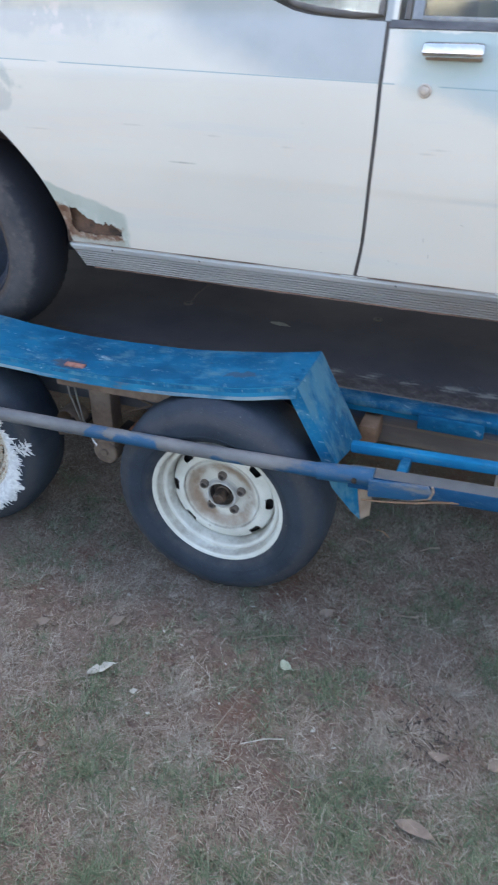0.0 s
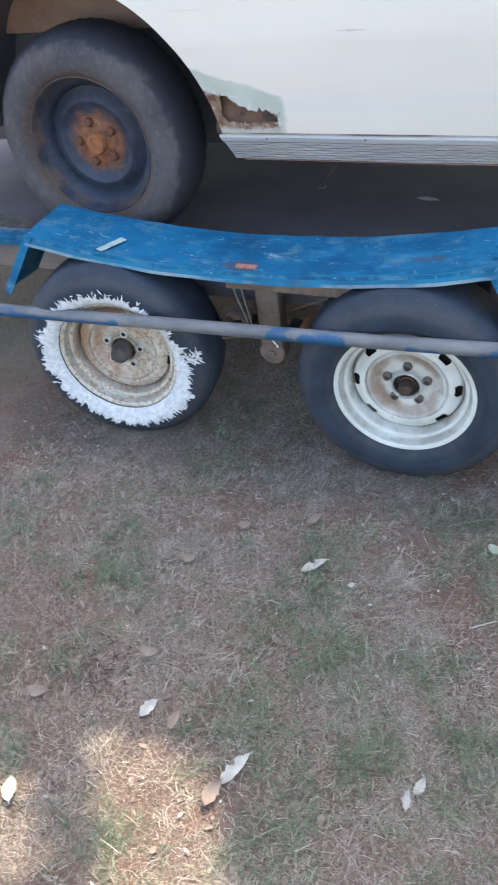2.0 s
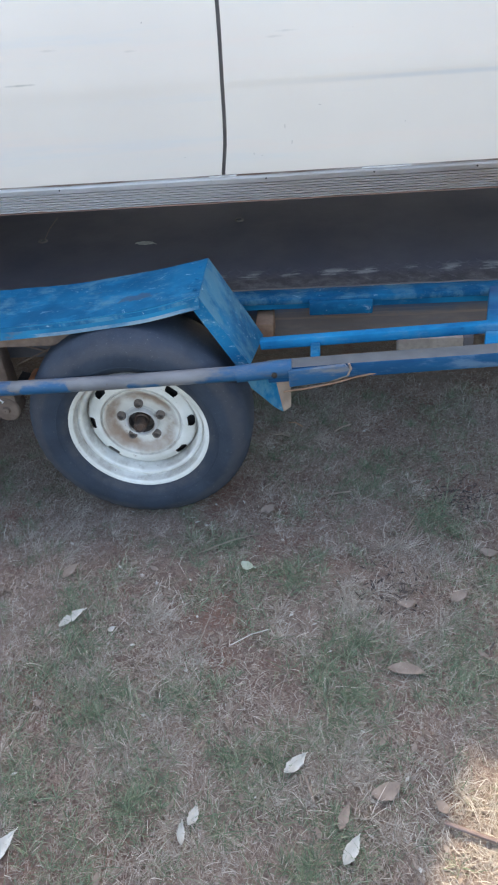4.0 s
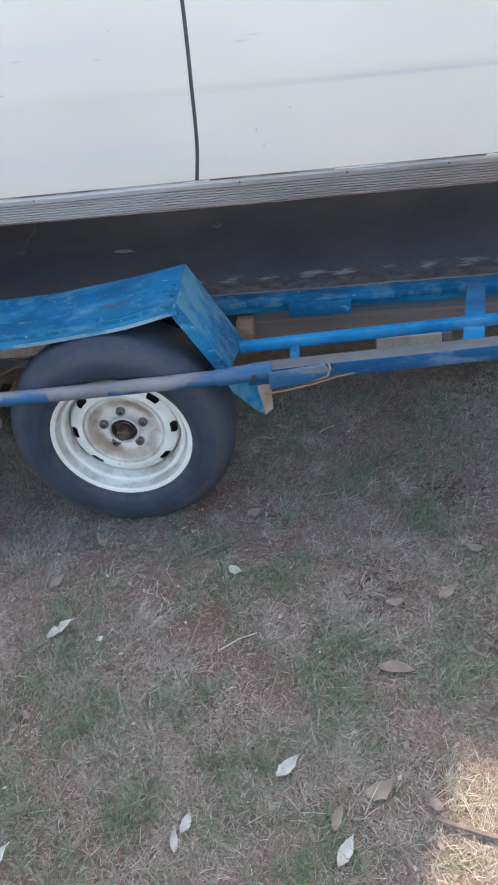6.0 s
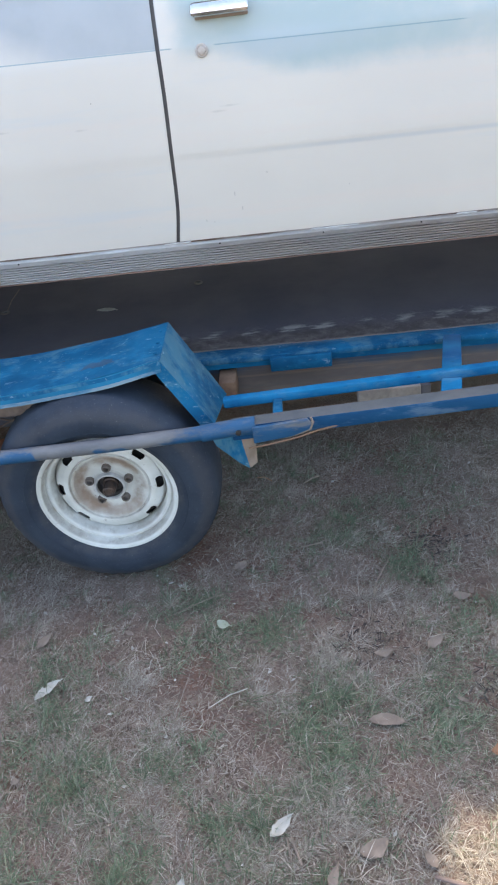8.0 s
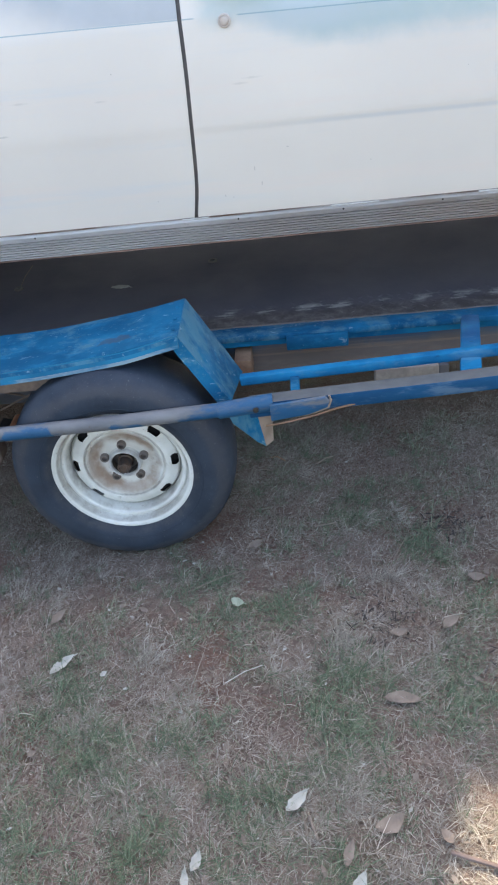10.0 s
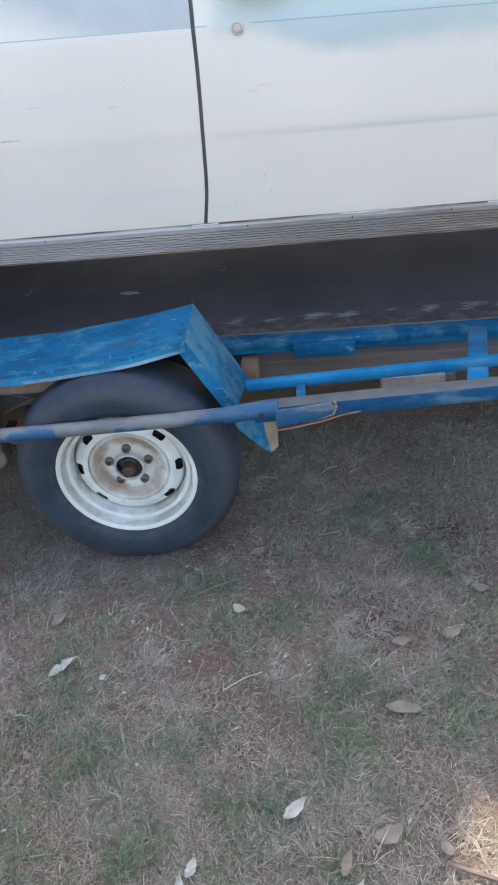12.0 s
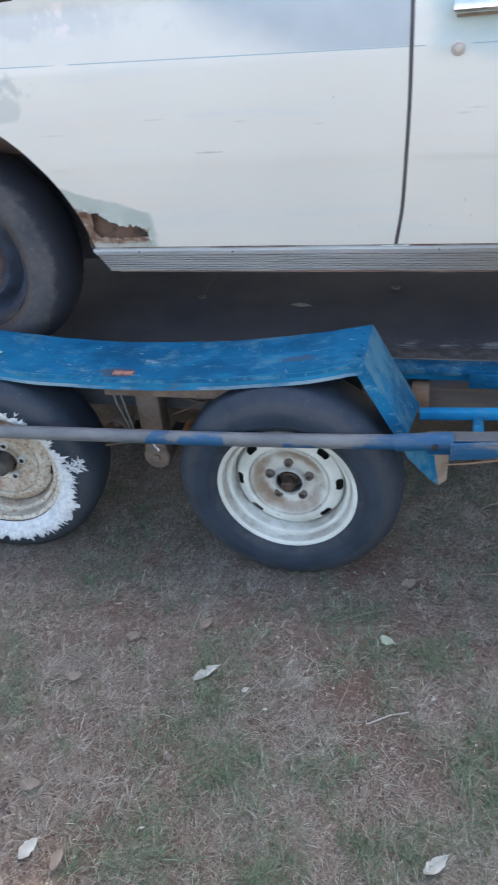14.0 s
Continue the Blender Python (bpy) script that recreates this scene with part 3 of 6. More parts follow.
    jag = n.math("MULTIPLY", n.math("SUBTRACT", n.noise(38, 5, 0.7), 0.5), 0.05)
    under = n.math("SUBTRACT", n.math("ADD", z, jag), n.math("ADD", n.math("MULTIPLY", n.ramp(x, -0.60, -0.515), -0.055), 0.905))
    rusty = n.math("MULTIPLY", n.ramp(under, 0.003, -0.004), n.ramp(n.math("ADD", x, jag), -0.408, -0.418))
    rusty = n.math("MULTIPLY", rusty, n.ramp(n.math("ADD", z, n.math("MULTIPLY", jag, 0.7)), 0.801, 0.810, 0.25, 1.0))
    c = n.mix(rusty, c, n.mix(n.ramp(n.noise(28, 5, 0.7), 0.35, 0.65), (0.12, 0.058, 0.038), (0.27, 0.175, 0.13)))
    flake = n.math("MULTIPLY", rusty, n.ramp(n.noise(75, 6, 0.75, move=(3, 3, 3)), 0.54, 0.60))
    c = n.mix(n.math("MULTIPLY", flake, 0.45), c, (0.50, 0.47, 0.42))
    # the fine stripe along the crease, broken in places
    level = n.math("SUBTRACT", z, n.math("ADD", n.math("MULTIPLY", x, -0.018), 1.2495))
    line = n.ramp(n.math("ABSOLUTE", level), 0.0018, 0.0008)
    line = n.math("MULTIPLY", line, n.ramp(n.noise(4, 3, 0.6, (1, 0.2, 0.2), (0.9, 0, 0)), 0.34, 0.40))
    line = n.math("MULTIPLY", line, n.math("SUBTRACT", 1.0, n.math("MULTIPLY", n.ramp(x, 0.308, 0.318), n.ramp(x, 0.415, 0.405))))
    c = n.mix(n.math("MULTIPLY", line, 0.7), c, (0.20, 0.33, 0.38))
    low = n.math("SUBTRACT", z, n.math("ADD", n.math("MULTIPLY", x, -0.006), 1.009))
    low = n.math("MULTIPLY", n.ramp(n.math("ABSOLUTE", low), 0.0085, 0.001), n.ramp(x, 0.3, 0.75))
    c = n.mix(n.math("MULTIPLY", low, 0.33), c, (0.38, 0.46, 0.54))
    # scuffs and stone chips
    for sx, sz, w, h in ((0.335, 0.845, 0.002, 0.004), (0.355, 0.838, 0.003, 0.002), (0.415, 0.905, 0.002, 0.007), (0.50, 0.952, 0.004, 0.002), (0.43, 0.868, 0.002, 0.006), (0.70, 0.90, 0.002, 0.003)):
        c = n.mix(n.ramp(n.blob(sx, sz, w, h, 0.5, 160), 1.0, 0.4, 0, 0.45), c, (0.30, 0.28, 0.27))
    for sx, sz, lx in ((-0.205, 1.043, 0.045), (-0.12, 1.112, 0.030), (-0.34, 1.125, 0.045), (0.07, 1.098, 0.022), (0.40, 1.105, 0.025), (0.43, 1.115, 0.030), (-0.62, 1.10, 0.05)):
        c = n.mix(n.ramp(n.blob(sx, sz, lx, 0.0035, 0.25, 60), 1.0, 0.1, 0, 0.8 if sx == -0.205 else 0.3), c, (0.40, 0.39, 0.36))
    c = n.mix(n.ramp(n.noise(26, 4, 0.6, (0.10, 1, 3.0), (5, 0, 1)), 0.735, 0.765, 0, 0.7), c, (0.30, 0.29, 0.26))
    c = n.mix(n.ramp(n.noise(70, 2, 0.5, (1, 1, 1), (7, 3, 1)), 0.80, 0.82, 0, 0.7), c, (0.16, 0.14, 0.12))
    return n.done(c, n.ramp(n.noise(2.2, 4), 0.3, 0.7, 0.46, 0.60))


M_car = car_paint()
M_rusty_inner = plain("rusty_inner_sill", (0.050, 0.036, 0.032), (0.150, 0.088, 0.064), 0.95, 0, 22, 90, 0.6)


def glass():
    n = Nodes("car_glass", 0.03, 0, 0.5)
    n.b.inputs["Transmission Weight"].default_value = 1.0
    n.b.inputs["IOR"].default_value = 1.45
    return n.done(n.mix(n.noise(5, 4), (0.62, 0.68, 0.66), (0.72, 0.77, 0.75)), n.ramp(n.noise(6, 5), 0.4, 0.8, 0.02, 0.22))


M_glass = glass()


def checker_plate():
    """Black painted tread plate, scuffed pale where tyres have rubbed."""
    n = Nodes("black_tread_plate", 0.85, 0, 0.12, TRAILER_AT)
    x, y, z = n.axes()
    c = n.mix(n.ramp(n.noise(3, 5), 0.3, 0.7), (0.088, 0.087, 0.108), (0.120, 0.115, 0.132))
    c = n.mix(n.ramp(n.math("ADD", y, n.math("MULTIPLY", n.noise(6, 5), 0.06)), 0.56, 0.49, 0, 0.85), c, n.mix(n.ramp(n.noise(22, 5, 0.7), 0.4, 0.7), (0.080, 0.068, 0.064), (0.16, 0.14, 0.128)))
    strip = n.math("MULTIPLY", n.ramp(y, 0.478, 0.492), n.ramp(y, 0.545, 0.515))
    beat = n.math("SINE", n.math("MULTIPLY", n.math("SUBTRACT", x, n.math("MULTIPLY", y, 0.5)), 53.7))
    scuff = n.math("ADD", n.math("MULTIPLY", beat, 0.085), n.noise(16, 7, 0.72, (0.45, 2.0, 1), (0.4, 0, 0)))
    scuff = n.math("MULTIPLY", strip, n.math("MULTIPLY", n.ramp(scuff, 0.50, 0.66), n.ramp(x, 0.05, 0.2)))
    c = n.mix(n.math("MULTIPLY", scuff, 0.9), c, (0.34, 0.33, 0.32))
    n.bump(n.noise(60, 4), 0.3, 0.002)
    return n.done(c, n.ramp(n.noise(8, 3), 0.3, 0.7, 0.75, 0.95))


M_plate = checker_plate()


def soil():
    """Red-brown soil under thin grass, with bare patches and pale thatch."""
    n = Nodes("red_brown_soil", 0.95, 0, 0.2)
    c = n.mix(n.ramp(n.noise(2.6, 6, 0.65), 0.35, 0.65), (0.168, 0.112, 0.090), (0.220, 0.166, 0.138))
    c = n.mix(n.ramp(n.noise(4.5, 5, 0.6, move=(3, 1, 0)), 0.48, 0.66, 0, 0.75), c, (0.185, 0.098, 0.070))
    c = n.mix(n.ramp(n.noise(5.5, 5, 0.65, move=(1, 7, 0)), 0.52, 0.7, 0, 0.5), c, (0.075, 0.085, 0.045))
    c = n.mix(n.ramp(n.noise(38, 6, 0.75), 0.42, 0.66, 0, 0.4), c, (0.080, 0.058, 0.048))
    c = n.mix(n.ramp(n.noise(120, 4, 0.7), 0.48, 0.68, 0, 0.6), c, (0.25, 0.22, 0.19))
    c = n.mix(n.ramp(n.noise(160, 3, 0.6, move=(2, 2, 0)), 0.55, 0.8, 0, 0.6), c, (0.03, 0.022, 0.018))
    x, y, z = n.axes()                     # farther off the turf closes over the soil
    dx = n.math("DIVIDE", n.math("ABSOLUTE", n.math("SUBTRACT", x, 0.1)), 1.40)
    dy = n.math("DIVIDE", n.math("ABSOLUTE", n.math("ADD", y, 0.35)), 1.10)
    far = n.math("ADD", n.math("MAXIMUM", dx, dy), n.math("MULTIPLY", n.math("SUBTRACT", n.noise(3, 5), 0.5), 0.5))
    turf = n.mix(n.ramp(n.noise(1.3, 6, 0.65, move=(5, 5, 0)), 0.35, 0.65), (0.140, 0.118, 0.086), (0.225, 0.180, 0.148))
    turf = n.mix(n.ramp(n.noise(45, 6, 0.75), 0.40, 0.66, 0, 0.5), turf, (0.10, 0.085, 0.06))
    c = n.mix(n.ramp(far, 0.95, 1.35), c, turf)
    n.bump(n.noise(70, 7, 0.75), 1.0, 0.012)
    return n.done(c)


M_soil = soil()


def blades(name, a, b, c):
    """Grass with each blade its own shade."""
    n = Nodes(name, 0.75, 0, 0.25)
    g = n.t.nodes.new("ShaderNodeNewGeometry")
    r = g.outputs["Random Per Island"]
    col = n.mix(n.ramp(r, 0.0, 0.6), a, b)
    col = n.mix(n.ramp(r, 0.6, 1.0), col, c)
    n.b.inputs["Subsurface Weight"].default_value = 0.0
    return n.done(col)


M_straw = blades("dry_straw", (0.212, 0.184, 0.153), (0.298, 0.265, 0.222), (0.46, 0.424, 0.362))
M_green = blades("green_blades", (0.080, 0.116, 0.072), (0.132, 0.172, 0.108), (0.245, 0.272, 0.190))
M_thatch = blades("dead_thatch", (0.172, 0.121, 0.098), (0.246, 0.197, 0.166), (0.35, 0.304, 0.26))
M_leaf_pale = plain("pale_dry_leaf", (0.31, 0.305, 0.27), (0.43, 0.425, 0.385), 0.7, 0, 30, 120, 0.3)
M_leaf_green = plain("grey_green_leaf", (0.27, 0.31, 0.23), (0.36, 0.39, 0.31), 0.65, 0, 30, 120, 0.3)
M_leaf_tan = plain("tan_dry_leaf", (0.160, 0.124, 0.100), (0.245, 0.200, 0.164), 0.85, 0, 25, 90, 0.4)
M_bits = plain("brown_leaf_crumbs", (0.15, 0.115, 0.094), (0.225, 0.182, 0.15), 0.85, 0, 25, 90, 0.4)
M_leaf_orange = plain("orange_dry_leaf", (0.24, 0.12, 0.07), (0.34, 0.19, 0.11), 0.85, 0, 25, 90, 0.4)
M_litter_dark = plain("rotted_dark_litter", (0.045, 0.037, 0.034), (0.09, 0.075, 0.066), 0.95, 0, 30, 120, 0.4)
M_twig = plain("brown_twig", (0.115, 0.082, 0.072), (0.18, 0.135, 0.12), 0.85, 0, 30, 120, 0.5)
M_bark = plain("gum_bark", (0.25, 0.21, 0.17), (0.40, 0.35, 0.30), 0.9, 0, 3, 30, 0.8, stretch=(1, 1, 0.3))
M_gum = plain("gum_leaves", (0.045, 0.075, 0.035), (0.08, 0.115, 0.06), 0.6, 0, 3)


# ---------------------------------------------------------------- ground
def rise(x, y):
    """The ground's height: level lawn that dips to a rut under the trailer."""
    t = min(max((y + 0.42) / 0.37, 0.0), 1.0)
    back = min(max((y - 2.6) / 0.4, 0.0), 1.0)
    dip = -0.047 * t * t * (3 - 2 * t) * (1 - back)
    near = 1.0 if abs(x) < 6 and abs(y) < 6 else 0.3
    return dip + near * (0.012 * noise.noise((x * 2.3, y * 2.3, 0.0)) + 0.005 * noise.noise((x * 9, y * 9, 3.0)))


def ground_sheet():
    def axis(fine_lo, fine_hi, step):
        far = [0.3, 0.8, 1.6, 3, 6, 12, 25, 60, 150, 400, 1000, 2200]
        n = int(round((fine_hi - fine_lo) / step))
        return [fine_lo - f for f in reversed(far)] + span(fine_lo, fine_hi, n) + [fine_hi + f for f in far]
    bm = sheet(lambda u, v: (u, v, rise(u, v)), axis(-1.9, 2.0, 0.03), axis(-1.9, 1.0, 0.03))
    for f in bm.faces:
        if f.normal.z < 0:
            f.normal_flip()
    ob = part("ground", bm, M_soil, None, "", 60)
    return tagged(ob, "red-brown soil under thin, half-dry lawn", "ground", "", "structure")


ground_sheet()


def rand_field(seed, scale):
    """A cheap patch mask over the lawn."""
    return lambda x, y: noise.fractal((x * scale + seed, y * scale - seed, seed * 0.37), 0.9, 2.1, 4)


NEAR = (-1.32, 1.52, -1.46, 0.76)
CELL = 0.015
GX = np.arange(NEAR[0], NEAR[1] + 2 * CELL, CELL)
GY = np.arange(NEAR[2], NEAR[3] + 2 * CELL, CELL)


def chart(fn):
    """A function of the plan, worked out on a fine grid."""
    return np.array([[fn(x, y) for y in GY] for x in GX])


def read(grid, x, y):
    """The grid's value between its points."""
    u = np.clip((x - GX[0]) / CELL, 0, len(GX) - 1.001)
    v = np.clip((y - GY[0]) / CELL, 0, len(GY) - 1.001)
    i, j = u.astype(int), v.astype(int)
    f, g = u - i, v - j
    return (grid[i, j] * (1 - f) * (1 - g) + grid[i + 1, j] * f * (1 - g)
            + grid[i, j + 1] * (1 - f) * g + grid[i + 1, j + 1] * f * g)


def grass(name, material, label, count, tall, wide, density, lean, curl, seed, flat=False, tufts=0, spread=0.02):
    """Thin bent blades, each of three narrow faces, as one mesh."""
    rng = np.random.default_rng(seed)
    many = count * 4
    x, y = rng.uniform(NEAR[0], NEAR[1], many), rng.uniform(NEAR[2], NEAR[3], many)
    a = rng.uniform(0, 2 * np.pi, many)
    size = np.ones(many)
    if tufts:                                            # blades spring outwards from the middle of a tuft
        cx, cy = rng.uniform(NEAR[0], NEAR[1], tufts * 4), rng.uniform(NEAR[2], NEAR[3], tufts * 4)
        ok = np.nonzero(rng.random(tufts * 4) < read(density, cx, cy))[0]
        own = rng.choice(ok, many)
        out = np.abs(rng.normal(0, spread, many)) * rng.uniform(0.5, 1.5, tufts * 4)[own]
        x, y = cx[own] + out * np.cos(a), cy[own] + out * np.sin(a)
        a = a + rng.normal(0, 0.7, many)
        size = rng.uniform(0.6, 1.25, tufts * 4)[own] * (1.1 - 0.5 * np.clip(out / (2 * spread), 0, 1))
        keep = np.arange(count)
    else:
        keep = np.nonzero(rng.random(many) < read(density, x, y))[0][:count]
    n = len(keep)
    x, y, a, size = x[keep], y[keep], a[keep], size[keep]
    z = read(HEIGHT, x, y)
    h = tall * rng.lognormal(0, 0.42, n) * size
    w = wide * rng.uniform(0.6, 1.4, n)
    tilt = np.clip(rng.normal(lean, 0.35, n), 0.0, 1.5)
    bend = curl * rng.uniform(0.2, 1.6, n)
    d = np.stack([np.cos(a), np.sin(a)], 1)
    s = np.stack([-d[:, 1], d[:, 0]], 1)
    s = s * np.cos(0.9 * rng.standard_normal(n))[:, None]      # blades twist, so their widths differ to the eye
    verts = np.zeros((n, 7, 3))
    for k, f in enumerate((0.0, 0.4, 0.75)):
        out = h * f * np.sin(tilt + bend * f)
        up = h * f * np.cos(np.minimum(tilt + bend * f, 1.52)) + 0.001
        for m, sgn in enumerate((-1, 1)):
            wk = w * (1 - 0.45 * f) * sgn / 2
            verts[:, 2 * k + m, :2] = np.stack([x, y], 1) + d * out[:, None] + s * wk[:, None]
            verts[:, 2 * k + m, 2] = z + up + 0.35 * wk
    verts[:, 6, :2] = np.stack([x, y], 1) + d * (h * np.sin(tilt + bend))[:, None]
    verts[:, 6, 2] = z + h * np.cos(np.minimum(tilt + bend, 1.5)) + 0.001
    if flat:                                             # one narrow face each
        verts = verts[:, [0, 1, 5, 4], :]
    per = verts.shape[1]
    base = (np.arange(n) * per)[:, None]
    if flat:
        loops = (base + np.array([[0, 1, 2, 3]])).reshape(-1)
        starts = np.arange(n) * 4
    else:
        quads = (base + np.array([[0, 1, 3, 2, 2, 3, 5, 4]])).reshape(-1)
        tris = (base + np.array([[4, 5, 6]])).reshape(-1)
        loops = np.concatenate([quads, tris])
        starts = np.concatenate([np.arange(2 * n) * 4, 8 * n + np.arange(n) * 3])
    me = bpy.data.meshes.new(name)
    me.vertices.add(n * per)
    me.vertices.foreach_set("co", verts.reshape(-1))
    me.loops.add(len(loops))
    me.loops.foreach_set("vertex_index", loops.astype(np.int32))
    me.polygons.add(len(starts))
    me.polygons.foreach_set("loop_start", starts.astype(np.int32))
    me.update(calc_edges=True)
    me.validate()
    me.materials.append(material)
    ob = new(name, me)
    return tagged(ob, label, "grass", "", "stuff")


bare, lush, tuft = rand_field(3.1, 3.0), rand_field(11.7, 3.2), rand_field(23.0, 8.0)


def step(v, lo, hi):
    t = min(max((v - lo) / (hi - lo), 0.0), 1.0)
    return t * t * (3 - 2 * t)


# where the lawn is plainly green, straw-pale, worn to red soil, or littered dark
GREEN_AT = [(-0.6, -0.59), (-0.02, -0.72), (-0.02, -1.03), (0.34, -0.82), (-0.01, -1.09), (-0.32, -1.22), (0.21, -0.15), (-0.14, -0.92),
            (0.57, -0.53), (0.54, -0.69), (0.94, -0.3), (0.83, -0.56), (0.39, -0.33), (0.15, -0.17), (-0.12, -0.47), (-0.13, -0.64),
            (0.17, -0.66), (0.1, -0.88), (0.46, -0.98), (0.8, -0.08), (-0.07, -0.51), (0.2, -0.34), (0.52, -0.62), (0.79, -0.56), (0.6, 0.06)]
PALE_AT = [(-0.27, -0.82), (-0.04, -0.61), (-0.62, -0.62), (0.19, -0.59), (0.42, -0.52), (0.56, -0.4), (0.77, -0.5), (0.45, -0.78),
           (0.56, -0.81), (0.21, -0.95), (0.7, -0.2), (0.44, -0.78)]
RED_AT = [(-0.84, -0.45), (-0.41, -0.31), (0.08, -0.31), (-0.12, -1.09), (-0.3, -1.12), (0.2, -0.46), (0.28, -0.02), (0.34, -0.2), (0.94, -0.2), (-0.11, -0.24)]
DARK_AT = [(-0.52, -0.89), (0.65, -0.37), (0.88, 0.0), (0.94, -0.53)]


def spots(at, r):
    """Soft uneven patches round the places given."""
    def fn(x, y):
        u = x + 0.05 * noise.noise((x * 9, y * 9, 7.0))
        v = y + 0.05 * noise.noise((x * 9, y * 9, 17.0))
        return max(math.exp(-((u - a) ** 2 + (v - b) ** 2) / (r * r)) for a, b in at)
    return chart(fn)


HEIGHT = chart(rise)
green_spot, pale_spot, red_spot, dark_spot = spots(GREEN_AT, 0.080), spots(PALE_AT, 0.065), spots(RED_AT, 0.085), spots(DARK_AT, 0.075)
worn = np.clip(0.95 * red_spot + 0.6 * dark_spot, 0, 1)
EDGE = chart(lambda x, y: step(min(x - NEAR[0], NEAR[1] - x, y - NEAR[2], NEAR[3] - y), 0.0, 0.25))
D_green = np.clip((chart(lambda x, y: 0.03 + 0.32 * step(0.8 * lush(x, y) + tuft(x, y), 0.10, 0.5)) + 1.0 * green_spot) * (1 - worn), 0.01, 1) * EDGE
D_dry = np.clip((chart(lambda x, y: 0.25 + 0.6 * step(bare(x, y) + 0.7 * tuft(x + 5, y), -0.25, 0.32)) + 0.3 * pale_spot) * (1 - 0.9 * worn) * (1 - 0.55 * green_spot), 0.03, 1) * EDGE
D_pale = np.clip((chart(lambda x, y: 0.28 * step(tuft(x + 3, y) + 0.5 * bare(x, y), -0.05, 0.45)) + 0.7 * pale_spot) * (1 - worn), 0.01, 1) * EDGE
D_thatch = np.clip(chart(lambda x, y: 0.3 + 0.7 * step(bare(x + 4, y) + tuft(x, y + 7), -0.3, 0.2)) * (1 - 0.88 * red_spot) * (1 - 0.4 * dark_spot), 0.03, 1) * EDGE
D_stalk = chart(lambda x, y: 0.3 + 0.7 * step(tuft(x + 9, y + 2), -0.2, 0.3)) * EDGE
grass("dry_grass", M_straw, "short dry grey-tan lawn grass, matted on the soil", 48000, 0.0165, 0.0012, D_dry, 1.15, 0.4, 1)
grass("dry_tufts", M_straw, "low tufts of dry grey-tan grass", 62000, 0.0215, 0.0012, D_dry, 0.95, 0.5, 21, False, 5200, 0.011)
grass("pale_thatch", M_straw, "pale clumps of dry thatch in the lawn", 46000, 0.023, 0.0011, D_pale, 0.90, 0.5, 5, False, 1500, 0.020)
grass("green_grass", M_green, "short green grass growing through the dry lawn", 18000, 0.017, 0.0014, D_green, 0.85, 0.5, 2)
grass("green_tufts", M_green, "tufts of green grass in the dry lawn", 52000, 0.024, 0.0014, D_green, 0.70, 0.5, 12, False, 2800, 0.016)
grass("ground_thatch", M_thatch, "brown and grey crumbs of dead grass covering the soil", 270000, 0.011, 0.0015, D_thatch, 1.35, 0.1, 6, True)
grass("straw_stalk", M_straw, "long pale straw stalks lying over the lawn", 3200, 0.040, 0.0012, D_stalk, 1.22, 0.2, 3)


# ---------------------------------------------------------------- wheels
TYRE = [(0.183, -0.024), (0.190, -0.036), (0.203, -0.049), (0.222, -0.056), (0.242, -0.058), (0.262, -0.053),
        (0.279, -0.043), (0.290, -0.030), (0.297, -0.016), (0.3005, 0.002), (0.302, 0.03), (0.302, 0.062),
        (0.3005, 0.092), (0.296, 0.112), (0.284, 0.132), (0.255, 0.148), (0.22, 0.145), (0.185, 0.125)]


def tyre_mesh(blocks=90, deep=0.0016):
    segs = blocks * 2

    def wob(k, s, r, y):
        if 8 <= k <= 12 and s % 2:
            return r - deep, y
        if 6 <= k <= 7 and s % 4 < 2:                # shoulder lugs
            return r - 0.0009, y + 0.0012
        return r, y
    return lathe(TYRE, segs, wobble=wob)


def ring(r, y, thick, segs=72, tube=6):
    """A thin moulded ring on a tyre's side."""
    bm = lathe([(r + thick * math.cos(2 * math.pi * k / tube), y + thick * 0.6 * math.sin(2 * math.pi * k / tube))
                for k in range(tube + 1)], segs)
    bmesh.ops.remove_doubles(bm, verts=bm.verts, dist=1e-5)
    return bm


RIM = [(0.181, 0.010), (0.190, -0.014), (0.1955, -0.026), (0.1955, -0.031), (0.192, -0.0345), (0.184, -0.034), (0.1770, -0.030), (0.1750, -0.022),
       (0.1735, -0.009), (0.1710, -0.006), (0.1665, -0.0105), (0.1610, -0.0105), (0.1570, -0.006), (0.1535, 0.008), (0.1530, 0.030), (0.1525, 0.036), (0.150, 0.036),
       (0.1475, 0.022), (0.1455, 0.0185), (0.143, 0.015), (0.141, 0.014), (0.1385, 0.0127), (0.136, 0.0115), (0.1335, 0.0102), (0.131, 0.009), (0.129, 0.008), (0.127, 0.007), (0.120, 0.0045), (0.1115, 0.005), (0.1095, 0.0105), (0.107, 0.0105), (0.105, 0.007), (0.098, 0.009), (0.090, 0.016), (0.080, 0.020),
       (0.047, 0.021), (0.043, 0.013), (0.040, 0.011), (0.037, 0.015), (0.036, 0.05)]


def prism(outline, depth):
    """A flat plate from an outline of points, thickened by the vector depth."""
    bm = bmesh.new()
    d = Vector(depth)
    lo = [bm.verts.new(p) for p in outline]
    hi = [bm.verts.new(Vector(p) + d) for p in outline]
    bm.faces.new(lo)
    bm.faces.new(list(reversed(hi)))
    for k in range(len(lo)):
        q = (k + 1) % len(lo)
        bm.faces.new((lo[k], lo[q], hi[q], hi[k]))
    bmesh.ops.recalc_face_normals(bm, faces=bm.faces)
    return bm


